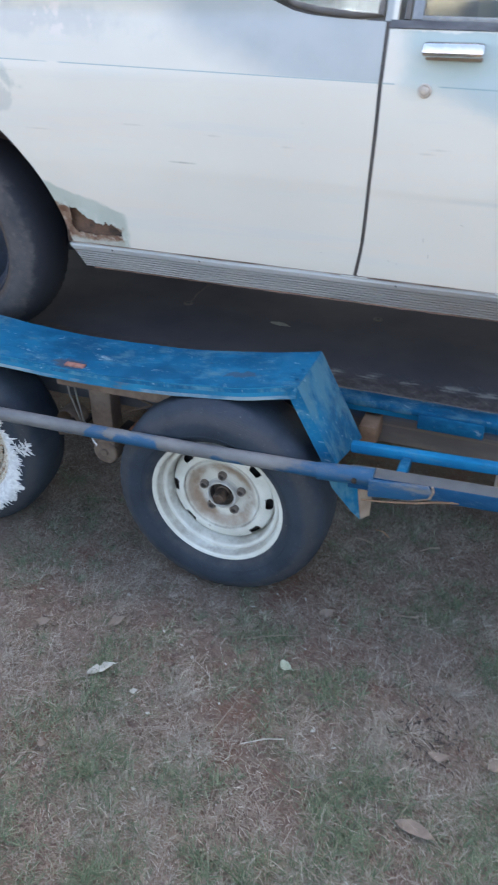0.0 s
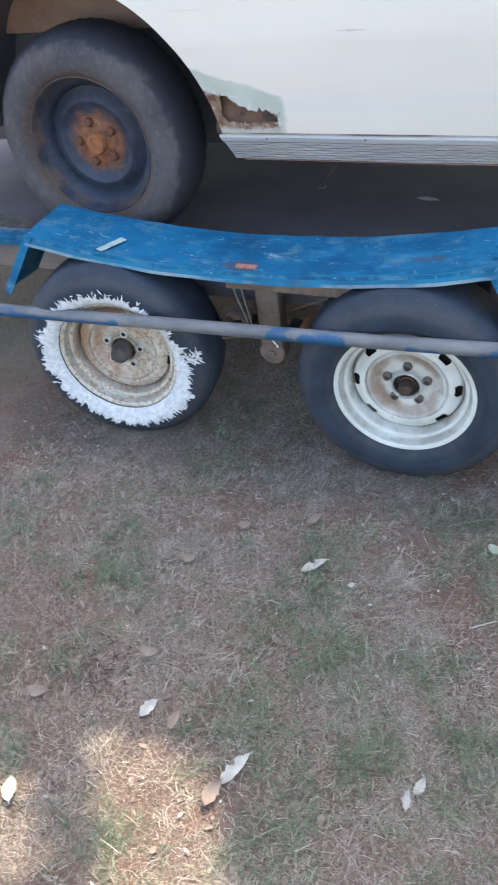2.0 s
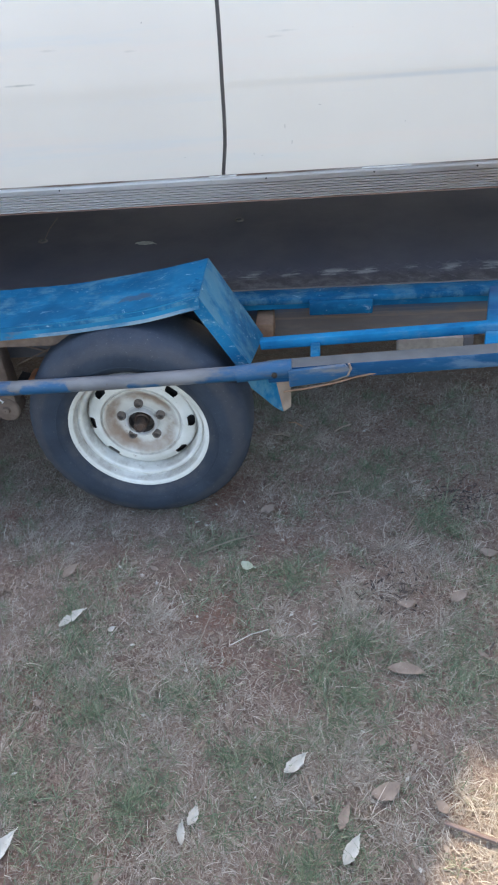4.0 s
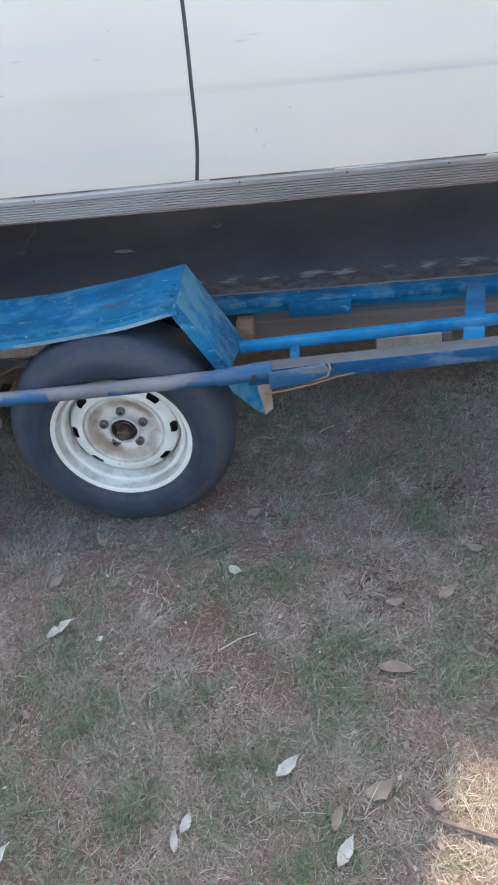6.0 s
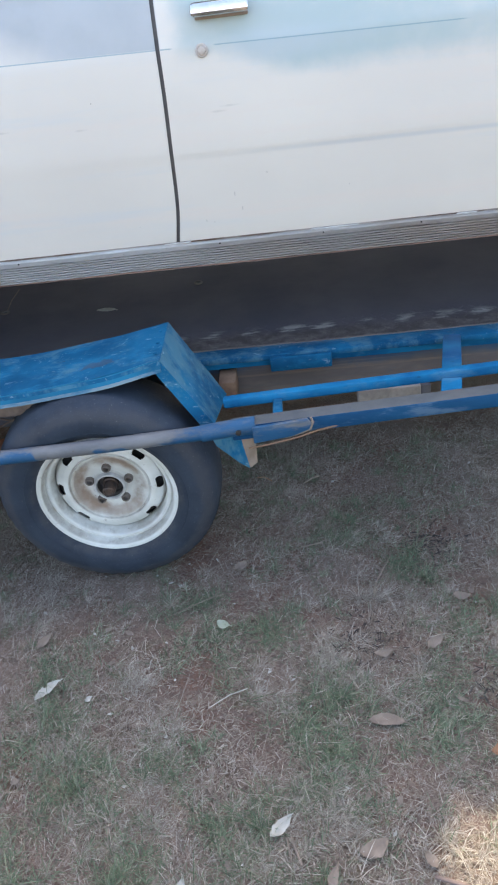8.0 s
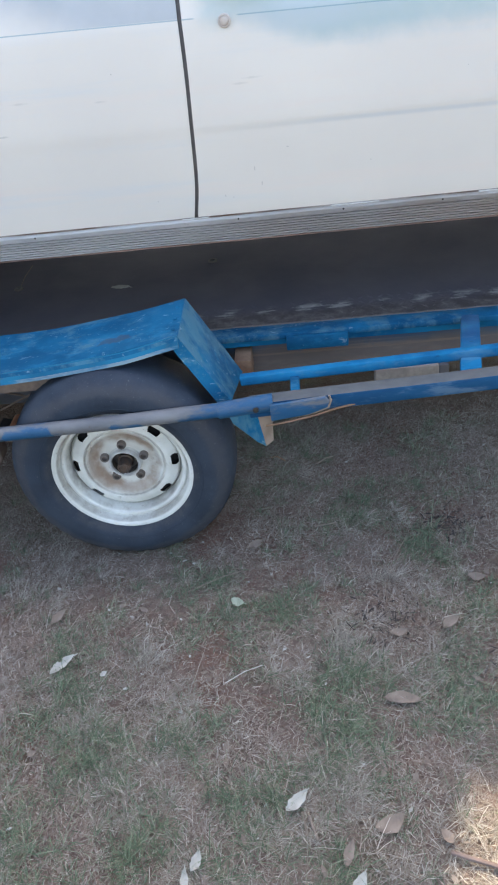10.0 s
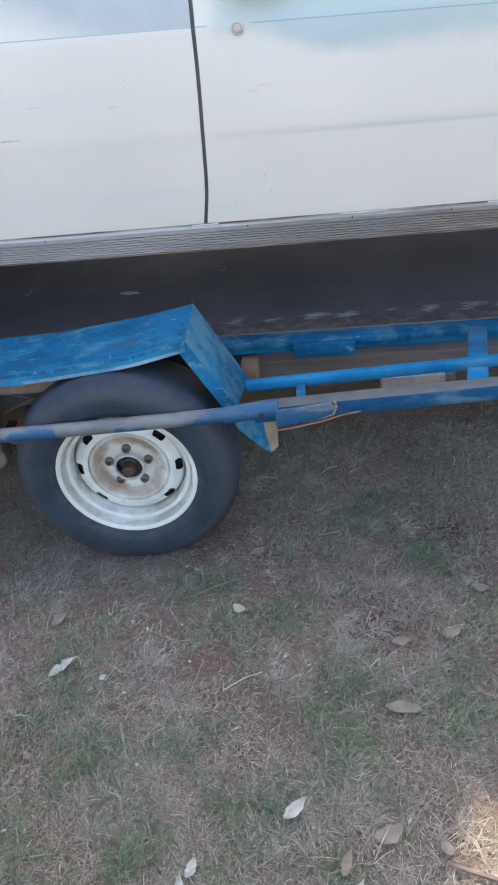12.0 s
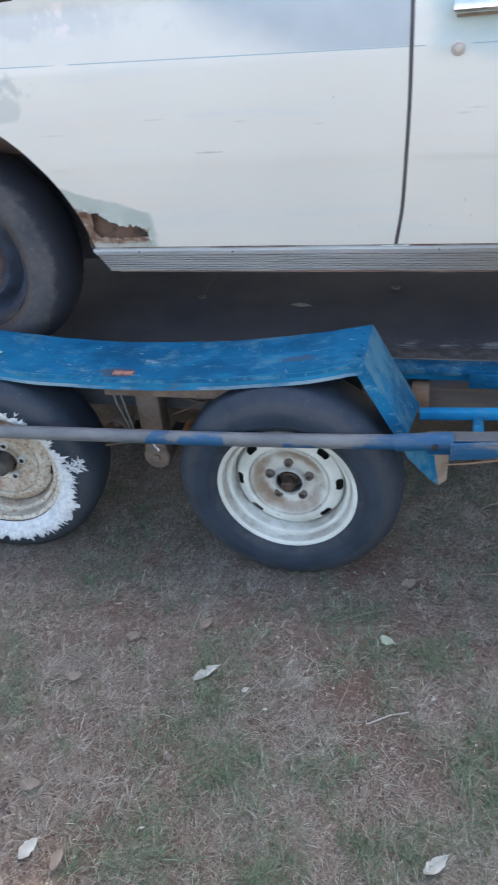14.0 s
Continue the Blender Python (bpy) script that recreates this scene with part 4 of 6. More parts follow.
def trailer_wheel(parent, at, rim_material, slots, label, turn=0.0, splash=False, toe=0.0):
    segs = 384
    mid, tall, half = (0.1358, 0.0100, 0.0170) if slots == 8 else (0.1455, 0.0048, 0.0160)

    def cut(k, s):
        """Rounded slots through the disc."""
        r = (RIM[k][0] + RIM[k + 1][0]) / 2
        if abs(r - mid) > tall or not 12 < k < 30:
            return False
        a = (s + 0.5) / segs * slots
        if round(a) % slots == slots * 3 // 4 and slots == 8:
            return False
        across = abs(a - round(a)) * 2 * math.pi / slots * mid
        return (across / half) ** 4 + (abs(r - mid) / tall) ** 4 < 1
    wheel = part("wheel", lathe(RIM, segs, cut), rim_material, parent, label, 24)
    wheel.matrix_local = pose(*at, 0, turn, toe)
    part("tyre", tyre_mesh(), M_tyre, wheel, "", 40)
    part("sidewall_ring", ring(0.216, -0.0545, 0.0012), M_tyre, wheel, "", 60)
    part("brake_drum", lathe([(0.15, 0.04), (0.145, 0.034), (0.03, 0.036), (0.02, 0.036)], 48), M_drum, wheel, "", 40)
    if splash:
        hub = lathe([(0.031, 0.045), (0.031, -0.006), (0.029, -0.012), (0.027, -0.026), (0.025, -0.030), (0.020, -0.031), (0.018, -0.028), (0.004, -0.028)], 32)
        part("hub_cap", hub, M_hubcap, wheel, "dark greasy hub cap standing out of the wheel", 40)
    else:
        hub = lathe([(0.0445, 0.022), (0.0435, 0.006), (0.0415, 0.003), (0.0375, 0.003), (0.0358, 0.006), (0.0350, 0.034), (0.004, 0.0342)], 36)
        part("hub_collar", hub, M_collar, wheel, "bright worn collar round an open hub", 40)
        cave = lathe([(0.0347, 0.009), (0.0340, 0.0330), (0.012, 0.0330), (0.004, 0.0330)], 32)
        part("hub_bore", cave, M_hubcap, wheel, "dark greasy bore of the hub", 40)
        stub = lathe([(0.021, 0.045), (0.021, 0.018), (0.0175, 0.015), (0.0175, -0.011), (0.0165, -0.014), (0.0165, -0.018), (0.0125, -0.020), (0.010, -0.017), (0.003, -0.017)], 28,
                     wobble=lambda k, g, r, y: (r * (0.90 if 4 <= k <= 6 and g % 7 < 2 else 1.0), y))
        part("axle_stub", stub, M_stub, wheel, "rusty greasy axle end", 40)
    nut_bm = lathe([(0.0125, 0.028), (0.0125, 0.012), (0.0108, 0.008), (0.0078, 0.008), (0.0070, 0.019), (0.002, 0.020)], 12)
    first = part("wheel_nut", nut_bm, M_nut if splash else M_nut_rusty, wheel, "", 40)
    for k in range(5):
        o = first if k == 0 else new("wheel_nut", first.data)
        o.parent = wheel
        a = radians(90 + 72 * k)
        o.location = (0.0565 * math.cos(a), 0, 0.0565 * math.sin(a))
        if splash:
            # dark plug in place of the shade inside each hollow nut
            dark_plug = lathe([(0.0075, 0.018), (0.0070, 0.0072), (0.005, 0.0062), (0.001, 0.0062)], 12)
            part("dark_plug", dark_plug, M_hub, o, "", 40)
    return wheel


def paint_splash(wheel):
    """White paint brushed past the rim on to the tyre, with a ragged feathered edge."""
    bm = bmesh.new()
    segs = 420
    rng = random.Random(5)

    def side(r):
        return curve([(rr, yy) for rr, yy in TYRE[:8]], r) - 0.0045
    edge = []
    for s in range(segs):
        a = 2 * math.pi * s / segs
        amount = 0.054 - 0.022 * max(0.0, math.sin(a)) ** 0.7
        r = 0.198 + amount * (0.75 + 0.5 * noise.noise((math.cos(a) * 7, math.sin(a) * 7, 1))) + rng.uniform(-0.009, 0.009)
        if rng.random() < 0.16:
            r += rng.uniform(0.004, 0.016)
        edge.append(max(r, 0.2015))
    rings = []
    for f in (0.0, 0.12, 0.4, 0.72, 1.0):
        rr = []
        for s in range(segs):
            a = 2 * math.pi * s / segs + (rng.uniform(-0.006, 0.006) if f == 1.0 else 0)
            r = 0.1893 + (edge[s] - 0.1893) * f
            rr.append(bm.verts.new((r * math.cos(a), min(side(r), -0.0385) if f == 0.0 else side(r) + (0.002 if f == 1.0 else -0.0015 * rng.random()), r * math.sin(a))))
        rings.append(rr)
    for k in range(4):
        for s in range(segs):
            q = (s + 1) % segs
            bm.faces.new((rings[k][s], rings[k][q], rings[k + 1][q], rings[k + 1][s]))
    # loose curls and stray spots
    for s in range(80):
        a = rng.uniform(0, 2 * math.pi)
        if s < 34:
            a = radians(rng.gauss(21, 2.5))
        r = 0.222 + rng.uniform(0.006, 0.022) + (rng.uniform(0.008, 0.045) if s < 34 else 0)
        l, w, t = rng.uniform(0.004, 0.012), rng.uniform(0.0012, 0.0035), rng.uniform(0, 6.3)
        if s < 12:
            l, w = l * 1.4, w * 1.6
        c = Vector((r * math.cos(a), side(min(r, 0.27)) - 0.001, r * math.sin(a)))
        u, v = Vector((math.cos(t), 0, math.sin(t))), Vector((-math.sin(t), 0, math.cos(t)))
        q = [c + u * l + v * w * 0.3, c + v * w, c - u * l, c - v * w - Vector((0, 0.002, 0))]
        bm.faces.new([bm.verts.new(p) for p in q])
    bmesh.ops.recalc_face_normals(bm, faces=bm.faces)
    bmesh.ops.solidify(bm, geom=bm.faces[:], thickness=0.0012)
    part("paint_overspray", bm, M_splash, wheel, "ragged white paint brushed on to the tyre")


# ---------------------------------------------------------------- trailer
HUB = 0.247
AXLE = -0.868
FEN0, FEN1 = -1.100, 0.203           # ends of the mudguard's top
trailer = thing("car_trailer", TRAILER_AT, "blue-painted steel tandem-axle car trailer, worn and dusty, on the grass", "trailer")
OFF = -Vector(TRAILER_AT)


def tpart(name, bm, material, label="", smooth=40):
    return part(name, shift(bm, OFF), material, trailer, label, smooth)


wheel_a = trailer_wheel(trailer, Vector((0, -0.002, HUB)) + OFF, M_rim_white, 8, "white-painted slotted steel wheel, rust-stained round the nuts", 0)
wheel_b = trailer_wheel(trailer, Vector((AXLE, -0.002, HUB)) + OFF, M_rim_cream, 4, "cream-painted rusty steel wheel with white paint over the tyre", 14, True, 6.0)
paint_splash(wheel_b)


def rail_z(x):
    return smooth_curve([(-1.9, 0.385), (-1.03, 0.403), (-0.325, 0.423), (0.1, 0.436), (0.45, 0.452), (1.0, 0.478), (2.2, 0.53)], x)


def sag(x):
    """Height of the bent mudguard's top along its length."""
    return smooth_curve([(-1.11, 0.616), (-1.06, 0.607), (-0.9, 0.582), (-0.7, 0.562), (-0.5, 0.553), (-0.3, 0.556), (-0.1, 0.570), (0.05, 0.589), (0.205, 0.620)], x)


def mudguard():
    xs = span(FEN0, FEN1, 60)

    def top(x, v):
        dent = 0.003 * noise.noise((x * 6, v * 8, 0)) + 0.0015 * noise.noise((x * 19, v * 15, 4))
        if v <= 0.215:                                   # flat top, falling a little to its outer edge
            return (x, v, sag(x) - 0.004 * (1 - v / 0.21) + dent)
        return (x, 0.215, sag(x) - (v - 0.215) + dent)
    vs = span(0.004, 0.21, 10)
    bm = sheet(top, xs, vs, 0.004)
    tpart("mudguard_top", bm, M_blue, "blue mudguard top, sagging, scratched and dusty", 50)

    def lip(x, v):
        dz = 0.0025 * noise.noise((x * 8, 0, 9))
        return (x, 0.004 - 0.010 * v + 0.003 * noise.noise((x * 5, 2, 2)), sag(x) - 0.003 - 0.030 * v + dz)
    bm = sheet(lip, xs, [0.0, 0.10, 0.4, 0.72, 1.0], 0.004)
    for f in bm.faces:                       # fold's highlight put into the paint; lower edge rubbed pale
        c = f.calc_center_median()
        d = sag(c.x) - 0.003 - c.z
        f.material_index = 2 if d < 0.0035 or 0.010 < d < 0.0225 else 1 if d > 0.0225 else 0
    # dusty paint on the lip, also lighter for the light it catches
    tpart("mudguard_lip", bm, [M_blue_worn, M_blue_edge, M_blue_fold], "turned-down mudguard edge with worn paint", 50)
    # added black sheet that stands for the shade between the wheels
    bm = sheet(lambda x, v: (x, 0.212, 0.34 + (sag(x) - 0.008 - 0.34) * v), span(FEN0 + 0.03, FEN1 - 0.03, 30), [0, 0.5, 1], 0.003)
    tpart("dark_backing", bm, M_black, "black sheet added behind the wheels to keep the gap dark", 50)
    # sloping end plates, folded down at their outer edge
    for sgn, x0, name in ((1, FEN1, "mudguard_end"), (-1, FEN0, "mudguard_end")):
        z0 = sag(x0)

        def end(u, v, x0=x0, z0=z0, sgn=sgn):
            low = curve([(0.0, 0.425), (0.21, 0.385)], v)
            run = curve([(0.0, 0.105), (0.21, 0.125)], v) * (1.0 if sgn > 0 else 1.35)
            return (x0 + sgn * (0.002 + run * u), v, z0 - 0.002 - 0.004 * (1 - v / 0.21) + (low - z0) * u + 0.003 * noise.noise((u * 5, v * 9, sgn)))
        tpart(name, sheet(end, span(0, 1, 10), span(0.004, 0.21, 8), 0.004), M_blue_chalk, "dusty sloping end of the mudguard", 50)

        def flange(u, v, x0=x0, z0=z0, sgn=sgn):
            reach = 0.030 * (1 - 0.2 * u)
            x = x0 + sgn * (0.105 * (1.0 if sgn > 0 else 1.35) * u - reach * v * 0.95)
            return (x, 0.004 - 0.008 * v, z0 - 0.006 + (0.425 - z0) * u - reach * v * 0.35 * (0.4 + u))
        tpart("mudguard_flange", sheet(flange, span(0, 1, 10), span(0, 1, 3), 0.004), M_blue, "", 50)
    # welded bracket hanging below the front end
    outline = [(0.290, 0.440), (0.345, 0.450), (0.374, 0.410), (0.389, 0.300), (0.366, 0.318), (0.312, 0.378)]
    tpart("bracket", prism([(x, -0.036, z) for x, z in outline], (0, 0.005, 0)), M_blue_chalk, "blue gusset with a bent tip")
    outline = [(0.372, -0.0355, 0.415), (0.412, -0.018, 0.412), (0.409, -0.018, 0.305), (0.3905, -0.0355, 0.3005)]
    tpart("bracket_flange", prism(outline, (-0.002, 0.004, 0)), M_tan_steel, "bare tan-coloured flange")
    # screws along the top's front edge, marker lens, tape
    for v in (0.045, 0.10, 0.165):
        s = lathe([(0.0055, 0.0), (0.0055, -0.0015), (0.003, -0.0028), (0.001, -0.0028)], 12)
        bmesh.ops.rotate(s, verts=s.verts, matrix=Matrix.Rotation(radians(-90), 3, "X"))
        tpart("screw", shift(s, (0.188, v, sag(0.188) - 0.001)), M_blue, "")
    bm = box((-0.462, 0.020, 0.547), (-0.402, 0.040, 0.5540), 0.003)
    tpart("marker_lens", bm, M_red, "small faded red marker lens")
    bm = box((-0.043, -0.0135, 0), (0.043, 0.0135, 0.0006))
    bmesh.ops.rotate(bm, verts=bm.verts, matrix=Matrix.Rotation(radians(62), 3, "Z"))
    tpart("tape", shift(bm, (-0.845, 0.050, sag(-0.845) + 0.0005)), M_sticker, "strip of faded white tape")


mudguard()


def rails():
    # round side rail in front of the wheels
    pts = [(x, -0.072 + 0.004 * noise.noise((x * 2, 0, 0)), rail_z(x)) for x in span(-1.75, 0.42, 40)]
    tpart("side_rail", pipe(pts, 0.0185, 18), M_tube, "weathered round side rail, blue paint worn to grey", 60)
    # square rail that carries on to the front
    bm = bar_between((0.36, -0.062, 0.442), (2.4, -0.062, 0.540), 0.044, 0.040, 0.004, cuts=20,
                     sag=lambda p: Vector((0, 0, 0.0015 * noise.noise((p.x * 7, p.z * 20, 1)))))
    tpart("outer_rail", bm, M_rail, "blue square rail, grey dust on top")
    tpart("rail_sleeve", pipe([(0.285, -0.072, rail_z(0.285)), (0.42, -0.070, rail_z(0.42) + 0.006)], 0.0215, 16), M_tube, "", 60)
    outline = [(0.412, 0.416), (0.412, 0.462), (0.470, 0.467), (0.545, 0.474), (0.556, 0.462), (0.549, 0.444), (0.505, 0.428)]
    bm = prism([(x, -0.0955, z) for x, z in outline], (0, 0.0095, 0))
    bmesh.ops.bevel(bm, geom=bm.edges[:], offset=0.0025, segments=2, affect="EDGES", profile=0.5)
    tpart("splice_plate", bm, M_tube, "welded blue splice plate")
    pts = [(0.5545, -0.089, 0.474), (0.5585, -0.091, 0.463), (0.552, -0.091, 0.445), (0.53, -0.090, 0.435), (0.49, -0.089, 0.424)]
    tpart("weld_bead", pipe([Vector(p) + Vector((0, 0.002 * noise.noise((i * 3.1, 0, 0)), 0)) for i, p in enumerate(pts)], 0.0035, 8), M_tan_steel, "tan weld along the plate's end", 60)
    tpart("brake_cable", pipe([(0.398, -0.092, 0.402), (0.45, -0.098, 0.413), (0.52, -0.098, 0.427), (0.57, -0.090, 0.437), (0.8, -0.05, 0.455)], 0.0024, 8), M_orange_steel, "")
    bolt = lathe([(0.007, 0.0), (0.007, -0.004), (0.004, -0.005), (0.001, -0.005)], 10)
    tpart("bolt", shift(bolt, (0.378, -0.094, rail_z(0.378) + 0.004)), M_hub, "")
    # inner blue tube between rail and deck
    bm = bar_between((0.335, 0.055, 0.450), (2.4, 0.045, 0.548), 0.026, 0.026, 0.005)
    tpart("middle_rail", bm, M_blue_bright, "bright blue inner tube")
    tpart("spacer", bar_between((0.475, 0.05, 0.44), (0.475, -0.045, 0.452), 0.024, 0.03), M_blue, "")
    # outriggers
    for x in (0.95, 1.9):
        tpart("outrigger", bar_between((x + 0.035, 0.37, 0.405), (x - 0.055, -0.045, rail_z(x) - 0.006), 0.050, 0.03, 0.004), M_blue_bright, "blue cross strut")
    # deck edge beam
    bm = bar_between((-2.4, 0.386, 0.393), (2.6, 0.386, 0.397), 0.042, 0.040, 0.003)
    tpart("deck_beam", bm, M_blue_bright, "blue deck edge beam under its lip")
    bm = bar_between((-2.4, 0.377, 0.4085), (2.6, 0.377, 0.4125), 0.060, 0.020, 0.003, cuts=40,
                     sag=lambda p: Vector((0, 0.004 * noise.noise((p.x * 3, 0, 0)), 0.002 * noise.noise((p.x * 4, 3, 0)))))
    tpart("deck_lip", bm, M_blue_worn, "blue deck lip with rubbed, dented paint")
    bm = sheet(lambda u, v: (u, 0.401 + 0.006 * v + 0.002 * noise.noise((u * 11, 0, 1)), 0.4215 + 0.004 * (u + 2.4) / 5.0 + 0.0015 * noise.noise((u * 14, 4, 2))), span(-0.2, 2.4, 160), span(0, 1, 2), 0.002)
    tpart("seam_sealer", bm, M_chassis, "pale dirty line of sealer where deck meets lip")
    tpart("deck_beam", bar_between((-2.4, 1.93, 0.394), (2.6, 1.93, 0.394), 0.05, 0.045, 0.004), M_blue, "")
    tpart("tie_loop", box((0.455, 0.334, 0.368), (0.635, 0.3465, 0.414), 0.004), M_blue, "welded tie-down loop")
    # chassis rail below
    tpart("chassis_rail", box((-2.3, 0.40, 0.265), (2.55, 0.45, 0.372), 0.004), M_overspray, "dusty brown chassis rail, blue overspray along its top")
    tpart("chassis_rail", box((-2.3, 1.85, 0.265), (2.55, 1.90, 0.372), 0.004), M_chassis, "")
    for x in (-1.9, 0.62, 1.6):
        tpart("cross_member", box((x, 0.45, 0.275), (x + 0.08, 1.85, 0.365), 0.004), M_chassis, "")
    tpart("side_bracket", box((0.30, 0.30, 0.30), (0.350, 0.398, 0.366), 0.004), M_orange_steel, "rust-coloured bracket")
    tpart("light_box", box((0.685, 0.100, 0.365), (0.850, 0.140, 0.420), 0.005), M_beige, "dusty beige steel box")
    tpart("box_end", box((0.8505, 0.104, 0.362), (0.876, 0.150, 0.417), 0.003), M_black, "dark end of the steel box")


rails()


def deck():
    bm = box((-2.42, 0.4075, 0.405), (2.62, 1.90, 0.4165), 0.0)
    ob = tpart("deck", bm, M_plate, "black checker-plate deck, scuffed pale along its edge")
    # raised bars of the tread plate along the open edge
    bm = bmesh.new()
    pitch = 0.03
    for i in range(int(1.85 / pitch)):
        for j in range(5):
            x, y = 0.12 + i * pitch, 0.425 + j * pitch
            a = radians(45 if (i + j) % 2 else -45)
            u, w = Vector((math.cos(a), math.sin(a), 0)), Vector((-math.sin(a), math.cos(a), 0))
            c = Vector((x, y, 0.4165))
            lo = [bm.verts.new(c + u * p * 0.012 + w * q * 0.004) for p, q in ((-1, 0), (0, -1), (1, 0), (0, 1))]
            hi = [bm.verts.new(c + u * p * 0.007 + w * q * 0.0015 + Vector((0, 0, 0.0018))) for p, q in ((-1, 0), (0, -1), (1, 0), (0, 1))]
            bm.faces.new(hi)
            for k in range(4):
                bm.faces.new((lo[k], lo[(k + 1) % 4], hi[(k + 1) % 4], hi[k]))
    tp = tpart("tread_pattern", bm, M_plate, "raised tread pattern")
    tagged(tp, kind="stuff")


deck()


def suspension():
    for x in (0.0, AXLE):
        tpart("axle", pipe([(x, 0.08, HUB), (x, 2.22, HUB)], 0.03, 14), M_susp, "muddy axle tube")
    tpart("hanger", box((-0.452, 0.10, 0.235), (-0.380, 0.16, 0.50), 0.010), M_susp, "muddy spring hanger")
    tpart("hanger_foot", lathe([(0.002, -0.032), (0.010, -0.031), (0.012, -0.024), (0.036, -0.024), (0.040, -0.02), (0.040, 0.02), (0.037, 0.035), (0.01, 0.036)], 20), M_susp).location = Vector((-0.415, 0.12, 0.235))
    tpart("guard_angle", box((-0.50, 0.030, 0.481), (-0.11, 0.036, 0.512), 0.002), M_susp, "rusty brown angle under the mudguard")
    tpart("cross_plate", box((-0.56, 0.11, 0.465), (-0.20, 0.17, 0.52), 0.005), M_susp)
    for x0, sgn in ((-0.45, -1), (-0.38, 1)):
        for k in range(4):
            pts = [(x0 + sgn * (0.02 + 0.36 * t), 0.13, 0.315 - 0.012 * k - 0.05 * math.sin(math.pi * t * 0.6) + 0.012) for t in span(0, 1 - 0.18 * k, 8)]
            bm = sheet(lambda u, v, pts=pts: (pts[u][0], pts[u][1] + v, pts[u][2]), range(len(pts)), [-0.025, 0.025], 0.008)
            tpart("spring_leaf", bm, M_susp if k % 2 else M_hub)
    tpart("bush", lathe([(0.034, -0.03), (0.036, -0.025), (0.036, 0.03), (0.03, 0.034), (0.01, 0.034)], 18), M_susp).location = Vector((-0.515, 0.10, 0.335))
    tpart("bush", lathe([(0.022, -0.03), (0.022, 0.03), (0.01, 0.034)], 14), M_rust_hub).location = Vector((-0.30, 0.10, 0.33))
    for k, (dx, dz) in enumerate(((0.0, 0.0), (0.022, -0.01))):
        pts = [(-0.505 + dx, 0.08, 0.475), (-0.492 + dx, 0.07, 0.43), (-0.470 + dx * 0.6, 0.07, 0.36 + dz), (-0.468 + dx, 0.09, 0.30)]
        tpart("brake_wire", pipe(pts, 0.0025, 7), M_wire)
    tpart("rod", pipe([(-0.36, 0.14, 0.43), (-0.18, 0.16, 0.36)], 0.003, 8), M_susp)
    tpart("rod", pipe([(-0.36, 0.14, 0.36), (-0.20, 0.14, 0.43)], 0.0025, 8), M_susp)
    tick = pipe([(-0.335, -0.078, 0.404), (-0.325, -0.085, 0.398), (-0.318, -0.084, 0.389), (-0.322, -0.082, 0.385)], 0.002, 7)
    tpart("cable_tie", tick, M_splash, "white plastic tie end")
    # the far side's wheels, the same make turned round
    for src, x in ((wheel_a, 0.0), (wheel_b, AXLE)):
        copy_thing(src, pose(x + OFF.x, 2.30 + OFF.y, HUB + OFF.z, 0, 0, 180))
    # drawbar
    for y in (0.55, 1.75):
        tpart("drawbar", bar_between((2.5, y, 0.32), (3.9, 1.15 + (y - 1.15) * 0.08, 0.36), 0.06, 0.09), M_blue)


suspension()

# ---------------------------------------------------------------- car
car = thing("old_car", CAR_AT, "old white two-door car with rust patches standing on the trailer", "car")
COFF = -Vector(CAR_AT)
WX, WZ, WR = -1.03, 0.737, 0.322     # rear wheel
DECK_FRONT = 1.62                    # front wheel's x


def cpart(name, bm, material, label="", smooth=40, parent=None):
    bm = shift(bm, COFF) if parent is None else bm
    return part(name, bm, material, parent or car, label, smooth)


SIDE = [(0.70, 0.345), (0.74, 0.333), (0.785, 0.319), (0.81, 0.312), (0.86, 0.304), (0.92, 0.295), (0.98, 0.287), (1.005, 0.284),
        (1.015, 0.2815), (1.06, 0.279), (1.15, 0.279), (1.22, 0.283), (1.245, 0.2855), (1.255, 0.289), (1.30, 0.302), (1.345, 0.318), (1.372, 0.330)]


def side_y(x, z):
    """The near side's surface: barrel section, drawn in towards both ends of the car."""
    ends = 0.10 * max(0.0, (x - 1.2) / 1.2) ** 2 + 0.10 * max(0.0, (-0.9 - x) / 1.2) ** 2
    return smooth_curve(SIDE, z) + ends


def arch_z(x, cx, top=1.190):
    d = (x - cx) / 0.450
    if abs(d) >= 1:
        return None
    return 0.735 + (top - 0.735) * (1 - abs(d) ** 2.0) ** 0.50


def panel(x0, x1, arch=None, hole=None, rows=None, top=None, extra=()):
    """A stretch of the near side between x0 and x1, over the trim, with the wheel arch cut out."""
    xs = sorted(set([round(v, 4) for v in span(x0, x1, max(4, int((x1 - x0) / 0.035)))] + [round(v, 4) for v in extra]))
    ts = rows or span(0, 1, 60)
    topf = top or (lambda x: 1.372)

    def low(x):
        z = 0.79
        if arch is not None:
            a = arch_z(x, arch)
            if a:
                z = max(z, a)
        return z

    def fn(u, t):
        z = low(u) + (topf(u) - low(u)) * t
        return (u, side_y(u, z), z)
    return sheet(fn, xs, ts, 0.0, (lambda u, t: not hole(u, low(u) + (topf(u) - low(u)) * t)) if hole else None), low, xs


def belt(x):
    return curve([(-2.2, 1.36), (-0.6, 1.405), (0.0, 1.405), (0.03, 1.392), (0.08, 1.374), (0.16, 1.366), (0.26, 1.362), (0.5, 1.352), (1.6, 1.33), (2.4, 1.24)], x)


